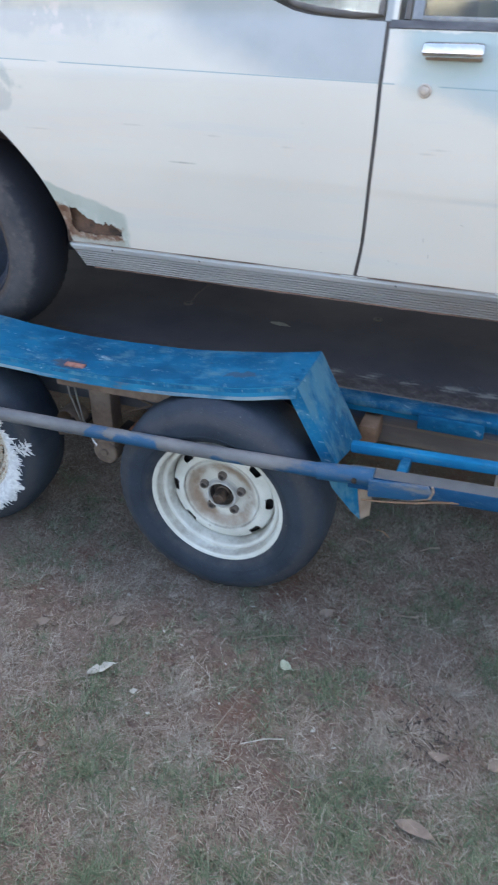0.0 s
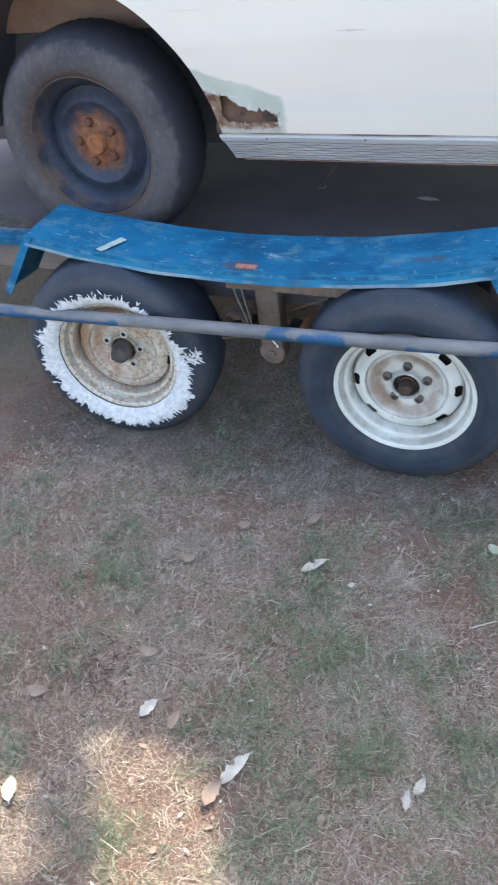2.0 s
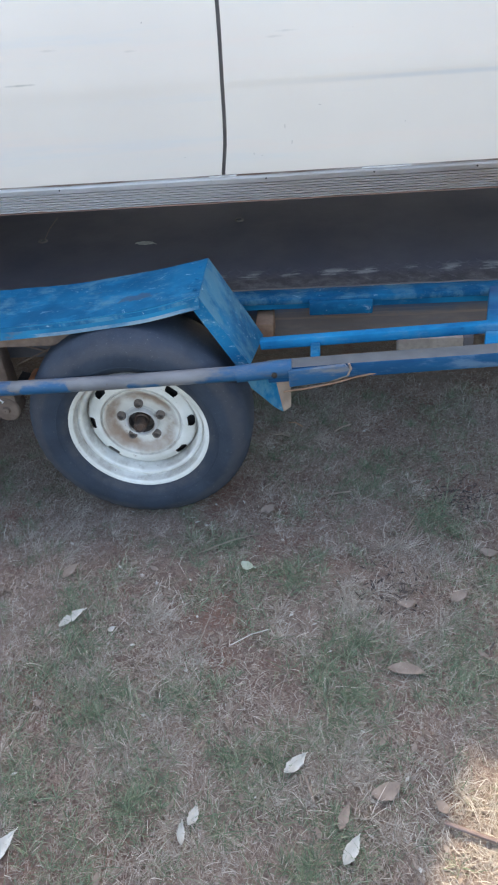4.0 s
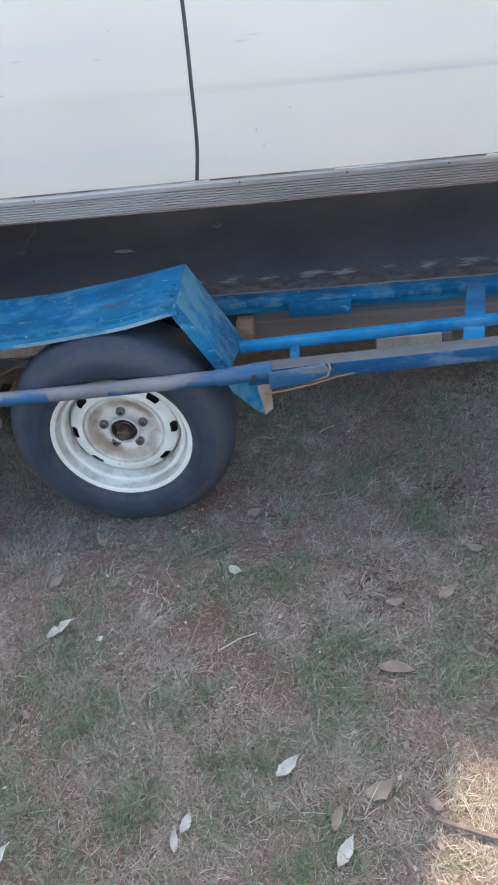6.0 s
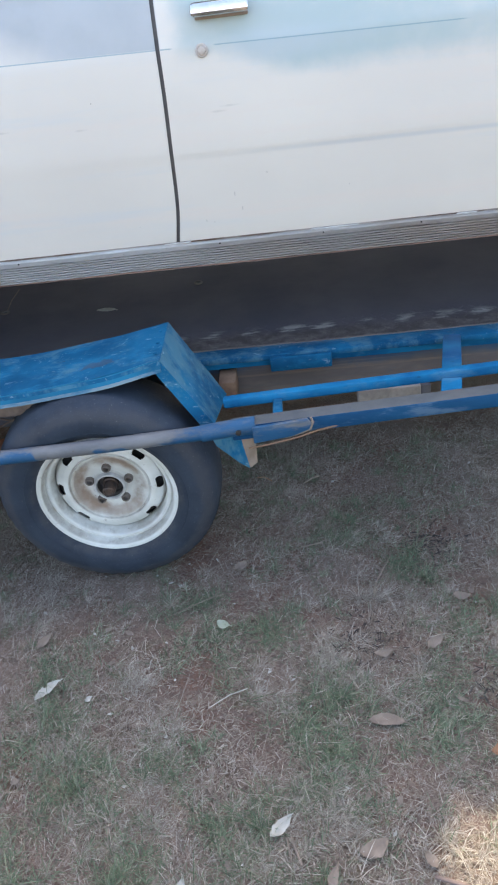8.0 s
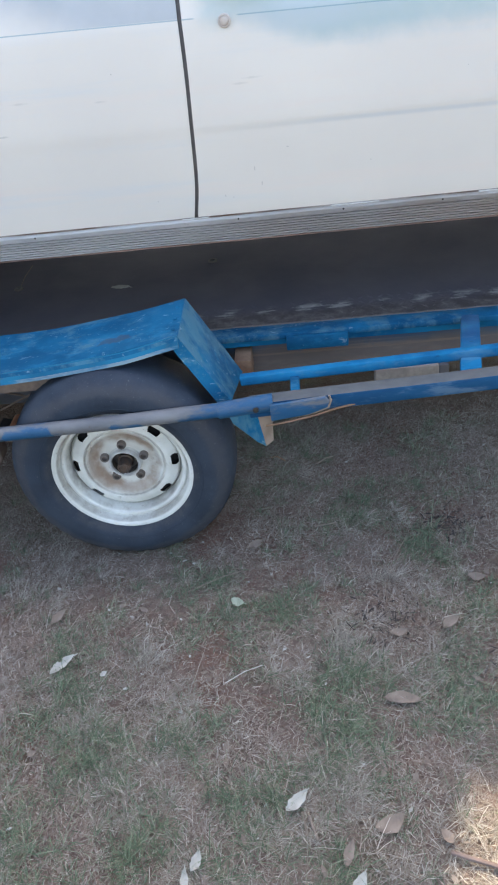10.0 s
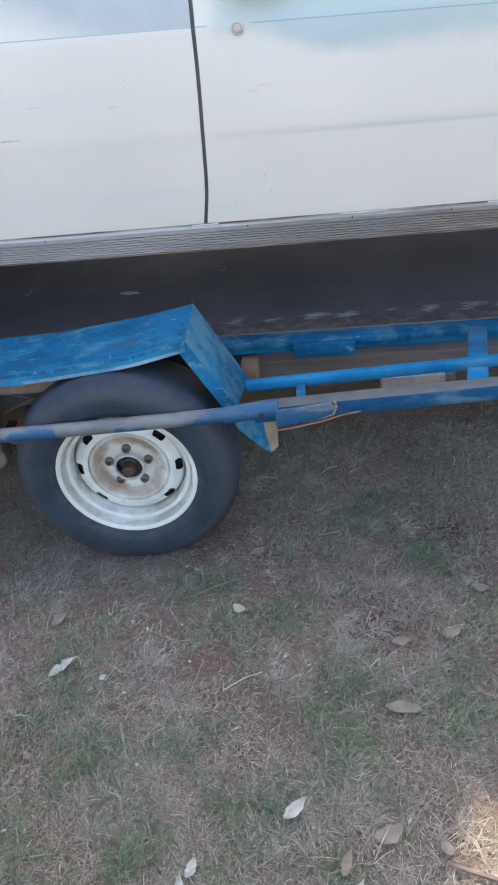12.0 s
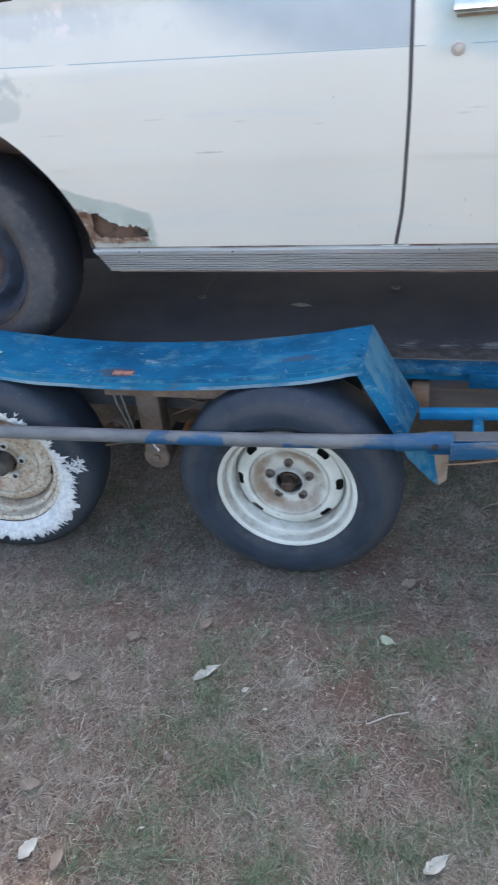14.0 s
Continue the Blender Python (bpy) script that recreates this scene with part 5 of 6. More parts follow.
def ragged(x, z):
    """The hole rusted through ahead of the wheel arch."""
    lowz = 0.822 + 0.008 * noise.noise((x * 45, 2, 0)) + 0.004 * noise.noise((x * 140, 1, 3))
    upz = curve([(-0.585, 0.83), (-0.569, 0.900), (-0.552, 0.890), (-0.522, 0.868), (-0.48, 0.855), (-0.44, 0.852), (-0.415, 0.838)], x) + 0.010 * noise.noise((x * 70, z * 30, 5)) + 0.005 * noise.noise((x * 190, z * 60, 8))
    return -0.570 + 0.022 * noise.noise((z * 30, 3, 1)) + 0.15 * max(0.0, 0.87 - z) < x < -0.415 and lowz < z < upz


SEAM = [(0.79, 0.251), (0.88, 0.266), (0.99, 0.274), (1.14, 0.281), (1.26, 0.282), (1.36, 0.281)]


def seam_x(z):
    return smooth_curve(SEAM, z)


def quarter_panel():
    fine = span(-0.65, -0.40, 84)
    rows = [0.0] + [0.0035 * k for k in range(1, 60)] + span(0.22, 1, 40)
    bm, low, xs = panel(-2.1, 0.28, WX, ragged, rows, belt, fine + span(-1.505, -1.30, 24) + span(-0.95, -0.65, 30))
    for v in bm.verts:                       # follow the curved shut line
        if v.co.x > -0.1:
            f = (v.co.x + 0.1) / 0.38
            v.co.x = -0.1 + f * (seam_x(v.co.z) - 0.0046 + 0.1)
    bmesh.ops.solidify(bm, geom=bm.faces[:], thickness=0.003)
    q = cpart("quarter_panel", bm, M_car, "chalky white rear quarter with rusted-out corner", 35)
    # folded arch edge
    pts = []
    for d in span(-0.999, 0.999, 70):
        x = WX + d * 0.450
        pts.append((x, max(arch_z(x, WX), 0.735)))
    bm = bmesh.new()
    rows = [[bm.verts.new((x, side_y(x, z) + 0.001 + w, z - 0.002 * (w > 0.01))) for w in (0.0, 0.014, 0.028)] for x, z in pts]
    for a, b in zip(rows, rows[1:]):
        for k in range(2):
            bm.faces.new((a[k], a[k + 1], b[k + 1], b[k]))
    bmesh.ops.solidify(bm, geom=bm.faces[:], thickness=0.003)
    cpart("arch_lip", bm, M_black, "dark wheel-arch edge", 50)
    return q


quarter_panel()


def door_panel():
    bm, low, xs = panel(0.28, 1.52, None, None, span(0, 1, 70), lambda x: curve([(0.28, 1.351), (1.6, 1.335)], x))
    for v in bm.verts:
        if v.co.x < 0.6:
            f = (0.6 - v.co.x) / 0.32
            v.co.x = 0.6 - f * (0.6 - seam_x(v.co.z) - 0.0046)
    bmesh.ops.solidify(bm, geom=bm.faces[:], thickness=0.003)
    d = cpart("door", bm, M_car, "closed white door, primer showing under worn paint", 35)
    base = Vector((0, 0, 0)) + COFF
    # chrome handle in a rust-edged recess
    bm = box((0.366, 0.262, 1.300), (0.496, 0.288, 1.328), 0.009)
    for v in bm.verts:
        if v.co.z > 1.312:
            v.co.y += 0.012
    part("door_handle", shift(bm, base), M_chrome, d, "chrome pull handle", 40)
    bm = box((0.374, 0.286, 1.2925), (0.492, 0.304, 1.2995), 0.003)
    part("handle_backing", shift(bm, base), M_tan_steel, d, "rusty edge under the handle", 40)
    k = lathe([(0.0145, 0.006), (0.0145, -0.004), (0.012, -0.0065), (0.0095, -0.005), (0.0085, -0.0065), (0.002, -0.0065)], 24)
    part("lock", shift(k, base + Vector((0.381, 0.284, 1.234))), M_lock, d, "round key lock", 40)
    k = lathe([(0.0085, 0.0), (0.0085, -0.0085), (0.007, -0.0095), (0.0015, -0.0095)], 20)
    part("key_face", shift(k, base + Vector((0.381, 0.284, 1.234))), M_lock, d, "worn key face", 40)
    bm = sheet(lambda u, v: (u, side_y(u, 1.35) - 0.004 + 0.012 * v, 1.351 - 0.01 * (u - 0.28) + 0.014 * v), span(0.285, 1.5, 30), span(0, 1, 2), 0.004)
    part("waist_strip", shift(bm, base), M_flake, d, "flaking dark waist strip", 40)
    return d


door_panel()


def front_wing():
    bm, low, xs = panel(1.527, 2.42, DECK_FRONT + 0.32, None, span(0, 1, 30), lambda x: curve([(1.5, 1.33), (2.42, 1.24)], x))
    bmesh.ops.solidify(bm, geom=bm.faces[:], thickness=0.003)
    cpart("front_wing", bm, M_car, "", 35)


front_wing()


def sill_trim():
    """Ribbed bright trim along the sill, cut slantwise at the wheel arch."""
    def edge(t):
        return -0.556 - 0.034 * t                    # slanting end

    bm = bmesh.new()
    n = 7
    prof = []
    for k in range(n):
        z0, z1 = 0.718 + 0.052 * k / n, 0.718 + 0.052 * (k + 1) / n
        h = z1 - z0
        prof += [(z0, 0.0025), (z0 + 0.06 * h, -0.0025), (z0 + 0.62 * h, -0.0032), (z0 + 0.70 * h, 0.0025)]
    prof += [(0.7705, -0.004), (0.776, -0.006), (0.784, -0.006), (0.788, -0.002), (0.789, 0.004)]
    cols = []
    for i, f in enumerate(span(0, 1, 60)):
        col = []
        for z, d in prof:
            x = edge((z - 0.718) / 0.071) + (1.50 - edge((z - 0.718) / 0.071)) * f
            col.append(bm.verts.new((x, smooth_curve(SIDE, z) - 0.007 + d, z + 0.0012 * noise.noise((x * 4, 0, 0)))))
        cols.append(col)
    for a, b in zip(cols, cols[1:]):
        for k in range(len(prof) - 1):
            bm.faces.new((a[k], b[k], b[k + 1], a[k + 1]))
    bmesh.ops.solidify(bm, geom=bm.faces[:], thickness=0.002)
    bmesh.ops.recalc_face_normals(bm, faces=bm.faces)
    trim = cpart("sill_trim", bm, M_sill, "ribbed aluminium sill trim", 25)
    for x in (-0.45, -0.18, 0.36, 0.63, 0.88):
        s = lathe([(0.0024, 0.0), (0.0024, -0.001), (0.001, -0.0016)], 10)
        part("screw", shift(s, COFF + Vector((x, 0.3075, 0.781))), M_hub, trim)
    bm = box((-0.50, 0.36, 0.705), (1.55, 0.47, 0.740), 0.006)
    cpart("sill", bm, M_black, "black inner sill")
    bm = sheet(lambda u, v: (u, 0.322 + 0.012 * noise.noise((u * 20, v * 3, 2)) + 0.012 * v, 0.79 + 0.14 * v), span(-0.60, -0.38, 24), span(0, 1, 3), 0.004)
    cpart("inner_panel", bm, M_rusty_inner, "rusted inner panel seen through the hole")
    # rusty gap line between panel and trim
    bm = box((-0.585, 0.316, 0.7875), (1.5, 0.330, 0.7925))
    cpart("sill_gap", bm, M_gap)
    bm = sheet(lambda u, v: (u, 0.331 + 0.012 * v, 0.7175 - 0.003 * v - 0.002 * abs(noise.noise((u * 12, 0, 5)))), span(-0.53, 1.5, 120), span(0, 1, 2), 0.003)
    cpart("sill_edge", bm, M_rust_edge, "rusty lower edge of the sill")
    # pale filler squeezed out along the sill
    for x0, x1 in ((0.215, 0.285), (0.60, 0.72), (0.97, 1.02)):
        bm = pipe([(x, 0.3115 + 0.002 * noise.noise((x * 40, 0, 3)), 0.7905 + 0.0015 * noise.noise((x * 33, 5, 0))) for x in span(x0, x1, 14)], 0.0026, 8)
        cpart("body_filler", bm, M_filler, "smear of pale grey filler on the sill", 60)
    # dark gap filler behind the shut line
    bm = sheet(lambda u, v: (seam_x(u) + (v - 0.5) * 0.03, side_y(0.28, u) + 0.006, u), span(0.79, 1.36, 24), [0, 1], 0.002)
    cpart("door_seal", bm, M_seal, "perished black door seal")


sill_trim()


def cabin():
    # inner wheelhouse and floor
    bm = sheet(lambda u, v: (WX + 0.465 * math.cos(u), 0.345 + 0.30 * v, 0.735 + 0.47 * math.sin(u)), span(0, math.pi, 24), span(0, 1, 3), 0.004)
    cpart("wheelhouse", bm, M_black, "dark inner wheel arch", 40)
    bm = sheet(lambda u, v: (u, 0.645 + 0.01 * noise.noise((u * 4, v * 4, 0)), v), span(WX - 0.5, WX + 0.5, 14), span(0.70, 1.04, 6), 0.004)
    cpart("wheelhouse_back", bm, M_black, "", 40)
    bm = sheet(lambda u, v: (u, 0.46 + 0.4 * (1.30 - v) + 0.01 * noise.noise((u * 4, v * 4, 0)), v), span(WX - 0.5, WX + 0.22, 14), span(1.00, 1.27, 8), 0.004)
    cpart("wheelhouse_top", bm, M_primer, "rust-brown underside of the wheel arch", 40)
    cpart("floor_pan", box((-0.56, 0.46, 0.67), (1.5, 1.86, 0.73), 0.02), M_black, "dark underbody")
    cpart("fuel_tank", box((-2.0, 0.66, 0.62), (-0.56, 1.66, 0.95), 0.04), M_black)
    # far side, bonnet, boot and roof close the body
    far = sheet(lambda u, v: (u, 2.32 - side_y(u, v), v), span(-2.1, 2.42, 60), span(0.74, 1.36, 16), 0.004)
    cpart("far_side", far, M_car, "", 40)

    def across(u, v, crown, z):
        y0 = side_y(u, 1.36)
        return (u, y0 + (2.32 - 2 * y0) * v, z + crown * math.sin(math.pi * v))
    cpart("bonnet", sheet(lambda u, v: across(u, v, 0.03, curve([(1.5, 1.33), (2.42, 1.22)], u)), span(1.52, 2.42, 14), span(0, 1, 16), 0.004), M_car, "", 40)
    cpart("boot_lid", sheet(lambda u, v: across(u, v, 0.02, curve([(-2.1, 1.335), (-1.0, 1.39)], u)), span(-2.1, -1.02, 14), span(0, 1, 16), 0.004), M_car, "", 40)
    for x in (-2.1, 2.42):
        cpart("end_panel", sheet(lambda u, v, x=x: (x, side_y(x, 1.2) + (2.32 - 2 * side_y(x, 1.2)) * u, v), span(0, 1, 6), span(0.74, 1.33 if x < 0 else 1.22, 6), 0.004), M_car, "", 40)

    def roof(u, v):
        z = smooth_curve([(-1.02, 1.40), (-0.7, 1.62), (-0.35, 1.75), (0.2, 1.79), (0.7, 1.765), (1.0, 1.70)], u)
        y0 = 0.345 + (z - 1.38) * 0.52
        return (u, y0 + (2.32 - 2 * y0) * v, z + 0.035 * math.sin(math.pi * v) ** 0.6)
    cpart("roof", sheet(roof, span(-0.36, 0.98, 22), span(0, 1, 20), 0.005), M_car, "", 40)
    cpart("rear_window", sheet(roof, span(-1.0, -0.40, 8), span(0.08, 0.92, 8), 0.004), M_glass, "", 40)

    def screen(u, v):
        z = 1.34 + 0.36 * u
        y0 = 0.345 + (z - 1.38) * 0.52
        return (1.52 - 0.52 * u, y0 + (2.32 - 2 * y0) * v, z)
    cpart("windscreen", sheet(screen, span(0, 0.98, 6), span(0.04, 0.96, 8), 0.004), M_glass, "", 40)

    def house(x, z, d=0.0):
        return (x, 0.334 + max(0.0, z - 1.372) * 0.52 + d, z)
    # pillars: behind the quarter window, behind the door, and at the screen
    def strip(a, b, w0, w1, mat, name, d=0.0, label=""):
        bm = sheet(lambda u, v: house(a[0] + (b[0] - a[0]) * u + (w0 + (w1 - w0) * u) * (v - 0.5), a[1] + (b[1] - a[1]) * u, d), span(0, 1, 10), [0, 0.5, 1], 0.012)
        return cpart(name, bm, mat, label, 40)
    strip((-0.36, 1.40), (-0.22, 1.75), 0.66, 0.30, M_car, "rear_pillar")
    strip((0.285, 1.362), (0.285, 1.775), 0.026, 0.03, M_car, "door_pillar", -0.002)
    strip((0.318, 1.366), (0.318, 1.765), 0.012, 0.012, M_seal, "pillar_seal", 0.004)
    strip((0.34, 1.366), (0.34, 1.765), 0.022, 0.022, M_channel, "window_channel", 0.0)
    strip((1.46, 1.34), (0.99, 1.70), 0.06, 0.05, M_car, "screen_pillar")
    # quarter window with its rounded rubber surround
    ring_pts = [(0.262, 1.70), (0.262, 1.372), (0.20, 1.372), (0.12, 1.380), (0.065, 1.391), (0.030, 1.408), (0.012, 1.44), (0.0, 1.52), (0.02, 1.64), (0.08, 1.69), (0.18, 1.705), (0.262, 1.70)]
    bm = pipe([house(x, z, -0.004) for x, z in ring_pts], 0.0075, 8, False)
    cpart("window_rubber", bm, M_seal, "weathered black window rubber", 50)
    bm = bmesh.new()
    f = bm.faces.new([bm.verts.new(house(x, z, 0.004)) for x, z in ring_pts[:-1]])
    bmesh.ops.solidify(bm, geom=[f], thickness=0.004)
    cpart("quarter_window", bm, M_glass, "dusty quarter glass")
    bm = sheet(lambda u, v: house(0.352 + 1.05 * u, 1.362 + (0.39 - 0.28 * max(0, u - 0.55) / 0.45) * v, 0.012), span(0, 1, 12), span(0, 1, 4), 0.004)
    cpart("door_glass", bm, M_glass, "door window glass", 40)
    bm = bar_between(house(0.35, 1.368, 0.003), house(1.42, 1.352, 0.003), 0.012, 0.010, 0.002)
    cpart("glass_bead", bm, M_channel, "dull strip at the foot of the door glass")
    # inside: seat and trim behind the glass
    cpart("rear_seat", box((-0.75, 0.5, 0.95), (-0.1, 1.8, 1.45), 0.06), M_cloth)
    cpart("front_seat", box((0.45, 0.55, 0.9), (0.95, 1.75, 1.35), 0.06), M_cloth)
    cpart("inner_trim", sheet(lambda u, v: (u, 0.375 + 0.03 * v, 1.0 + 0.345 * v), span(-0.6, 1.5, 10), span(0, 1, 4), 0.006), M_cloth)


cabin()


def car_wheel():
    w_rim = [(0.198, 0.020), (0.205, -0.002), (0.206, -0.010), (0.200, -0.012), (0.195, -0.006), (0.190, 0.010), (0.181, 0.022), (0.172, 0.026),
             (0.165, 0.040), (0.160, 0.052), (0.150, 0.050), (0.138, 0.036), (0.122, 0.030), (0.108, 0.036), (0.100, 0.042), (0.060, 0.042), (0.052, 0.038), (0.03, 0.038), (0.02, 0.038)]
    wheel = part("wheel", lathe(w_rim, 72), M_rim_rusty, car, "dark steel wheel with a rusty orange hub", 40)
    wheel.matrix_local = pose(*(Vector((WX, 0.338, WZ)) + COFF), 0, 8, 0)
    prof = [(0.196, 0.0), (0.205, -0.014), (0.222, -0.026), (0.245, -0.032), (0.268, -0.030), (0.288, -0.020), (0.305, -0.004), (0.314, 0.012), (0.320, 0.035),
            (0.321, 0.08), (0.320, 0.125), (0.314, 0.148), (0.29, 0.18), (0.25, 0.19), (0.2, 0.165)]

    def wob(k, s, r, y):
        return (r - 0.004, y) if 6 <= k <= 11 and s % 2 else (r, y)
    part("tyre", lathe(prof, 120, wobble=wob), M_tyre_car, wheel, "dusty grey worn tyre", 40)
    part("sidewall_ring", ring(0.232, -0.0285, 0.0016), M_tyre_car, wheel, "", 60)
    hub = lathe([(0.033, 0.042), (0.032, 0.026), (0.028, 0.019), (0.020, 0.018), (0.016, 0.021), (0.006, 0.021)], 26)
    part("hub_centre", hub, M_rust_hub, wheel, "rusty orange hub centre", 40)
    for k in range(5):
        a = radians(40 + 72 * k)
        nut = lathe([(0.015, 0.044), (0.014, 0.030), (0.009, 0.026), (0.003, 0.026)], 6 if k else 10)
        o = part("wheel_nut", nut, M_rust_dark, wheel, "", 30)
        o.location = (0.062 * math.cos(a), 0, 0.062 * math.sin(a))
    part("drum", lathe([(0.165, 0.07), (0.16, 0.06), (0.02, 0.06)], 40), M_drum, wheel, "", 40)
    # the other three, seen from no nearer than the deck's shade
    for x, y, t in ((DECK_FRONT + 0.32, 0.338, 0), (WX, 2.32 - 0.338, 180), (DECK_FRONT + 0.32, 2.32 - 0.338, 180)):
        copy_thing(wheel, pose(x + COFF.x, y + COFF.y, WZ + COFF.z, 0, 0, t))


car_wheel()
# ---------------------------------------------------------------- litter
def leaf_mesh(length, wide, curl, fold, seed, bite=False):
    """A dry leaf: pointed blade with a rib, curled along and across."""
    rng = random.Random(seed)
    us = span(0, 1, 14)
    bend = rng.uniform(-0.25, 0.25)

    def fn(u, v):
        w = wide / 2 * (math.sin(math.pi * min(1, u * 0.97 + 0.015)) ** 0.75) * (1 - 0.25 * u)
        if bite and 0.45 < u < 0.62 and v > 0:
            w *= 0.35
        w *= 1 + 0.30 * noise.noise((u * 7 + seed * 3.1, v * 2, 1)) + 0.16 * noise.noise((u * 19 + seed, v * 5, 4))
        return (length * (u - 0.5), w * v + bend * length * (u - 0.5) ** 2 * 1.6,
                curl * length * (2 * u - 1) ** 2 * 0.22 + fold * abs(v) * wide * 0.3 + 0.002 * noise.noise((u * 6, v * 3, seed)))
    bm = sheet(fn, us, span(-1, 1, 4), 0.0009)
    stem = pipe([(length * 0.49, bend * length * 0.39, curl * length * 0.21), (length * 0.6, bend * length * 0.45, curl * length * 0.2)], 0.0011, 6)
    me = bpy.data.meshes.new("stem")
    stem.to_mesh(me)
    stem.free()
    bm.from_mesh(me)
    bpy.data.meshes.remove(me)
    return bm


def leaf(x, y, length, wide, turn, material, label, curl=0.3, fold=0.4, seed=1, tip=6, bite=False, lift=0.013):
    length, wide = 0.94 * length, 1.08 * wide
    ob = part("dry_leaf", leaf_mesh(length, wide, curl, fold, seed, bite), material, None, "", 50)
    ob.matrix_world = pose(x, y, rise(x, y) + lift, tip, -tip * 0.5, turn)
    return tagged(ob, label, "leaf", "fallen leaves")


PALE = "pale grey-white dry gum leaf lying on the lawn"
TAN = "tan-brown curled dry leaf lying on the lawn"
GREEN = "grey-green fallen leaf lying on the lawn"
for row in (
    (-0.127, -0.468, 0.075, 0.026, 44, M_leaf_pale, PALE, 0.3, 0.4, 1, 8, True),
    (0.289, -0.291, 0.046, 0.024, -35, M_leaf_green, GREEN, 0.2, 0.3, 2, 20, False),
    (-0.354, -0.942, 0.052, 0.028, 66, M_leaf_pale, PALE, 0.2, 0.3, 3, 8, False),
    (-0.123, -1.010, 0.086, 0.028, 64, M_leaf_pale, PALE, 0.3, 0.3, 4, 10, True),
    (0.425, -0.826, 0.060, 0.026, 42, M_leaf_pale, PALE, 0.3, 0.5, 5, 10, False),
    (0.232, -0.928, 0.042, 0.020, 70, M_leaf_pale, PALE, 0.3, 0.5, 6, 12, False),
    (0.212, -0.962, 0.044, 0.016, 95, M_leaf_pale, PALE, 0.5, 0.6, 7, 15, False),
    (-0.176, -0.307, 0.055, 0.024, 55, M_leaf_tan, TAN, 0.4, 0.4, 8, 12, False),
    (0.326, -0.052, 0.050, 0.028, 30, M_leaf_tan, TAN, 0.5, 0.4, 9, 12, False),
    (-0.344, -0.386, 0.040, 0.026, 20, M_leaf_tan, TAN, 0.4, 0.3, 10, 8, False),
    (-0.444, -0.529, 0.046, 0.026, 15, M_leaf_tan, TAN, 0.4, 0.3, 11, 8, False),
    (-0.414, -0.815, 0.055, 0.028, 8, M_leaf_tan, TAN, 0.4, 0.3, 12, 8, False),
    (-0.286, -0.951, 0.050, 0.022, 85, M_leaf_tan, TAN, 0.2, 0.3, 13, 8, False),
    (-0.148, -1.068, 0.060, 0.032, 75, M_leaf_tan, TAN, 0.5, 0.4, 14, 12, False),
    (0.601, -0.876, 0.066, 0.034, 22, M_leaf_tan, TAN, 0.2, 0.3, 15, 6, False),
    (0.517, -0.926, 0.055, 0.020, 70, M_leaf_tan, TAN, 0.2, 0.3, 16, 8, False),
    (0.529, -0.985, 0.060, 0.026, 60, M_leaf_pale, PALE, 0.4, 0.4, 17, 10, False),
    (0.662, -0.600, 0.085, 0.030, -10, M_leaf_tan, TAN, 0.2, 0.3, 18, 6, False),
    (0.70, -0.90, 0.034, 0.022, 120, M_leaf_tan, TAN, 0.3, 0.3, 19, 6, False),
    (0.68, -0.42, 0.050, 0.022, 5, M_leaf_tan, TAN, 0.3, 0.3, 20, 8, False),
    (0.80, -0.40, 0.052, 0.026, 35, M_leaf_tan, TAN, 0.4, 0.3, 21, 10, False),
    (0.90, -0.24, 0.048, 0.026, -15, M_leaf_tan, TAN, 0.3, 0.3, 22, 8, False),
    (-0.62, -0.98, 0.060, 0.028, 10, M_leaf_tan, TAN, 0.3, 0.3, 23, 8, False),
    (-0.55, -1.19, 0.058, 0.034, -60, M_leaf_pale, PALE, 0.3, 0.3, 24, 8, False),
    (-0.02, -0.50, 0.020, 0.014, 40, M_leaf_pale, PALE, 0.3, 0.3, 25, 8, False),
    (0.885, -0.685, 0.050, 0.030, 15, M_leaf_orange, "orange-brown curled dry leaf lying on the lawn", 0.5, 0.5, 27, 10, False),
    (-0.14, -0.70, 0.022, 0.015, 10, M_leaf_tan, TAN, 0.3, 0.3, 26, 8, False),
):
    leaf(*row)


deck_leaf = leaf(-0.095, 0.768, 0.075, 0.024, -12, M_leaf_pale, "pale dry leaf lying on the trailer deck", 0.3, 0.4, 31, 6)
deck_leaf.location.z = 0.424
washer = part("washer", lathe([(0.009, 0.002), (0.011, 0.001), (0.014, 0.001), (0.0165, 0.003), (0.0165, 0.006), (0.009, 0.006), (0.009, 0.002)], 24, cap=False), M_chassis, None, "", 40)
washer.matrix_world = pose(0.206, 0.945, 0.4225, -90, 0, 0)
tagged(washer, "small steel washer lying on the trailer deck", "washer", "washers on the deck")
copy_thing(washer, pose(-0.48, 0.85, 0.4225, -90, 0, 20))


def twig(pts, r, label, material=None):
    pts = [(x, y, rise(x, y) + z) for x, y, z in pts]
    ob = part("twig", pipe(pts, r, 7), material or M_twig, None, "", 50)
    return tagged(ob, label, "twig", "fallen twigs")


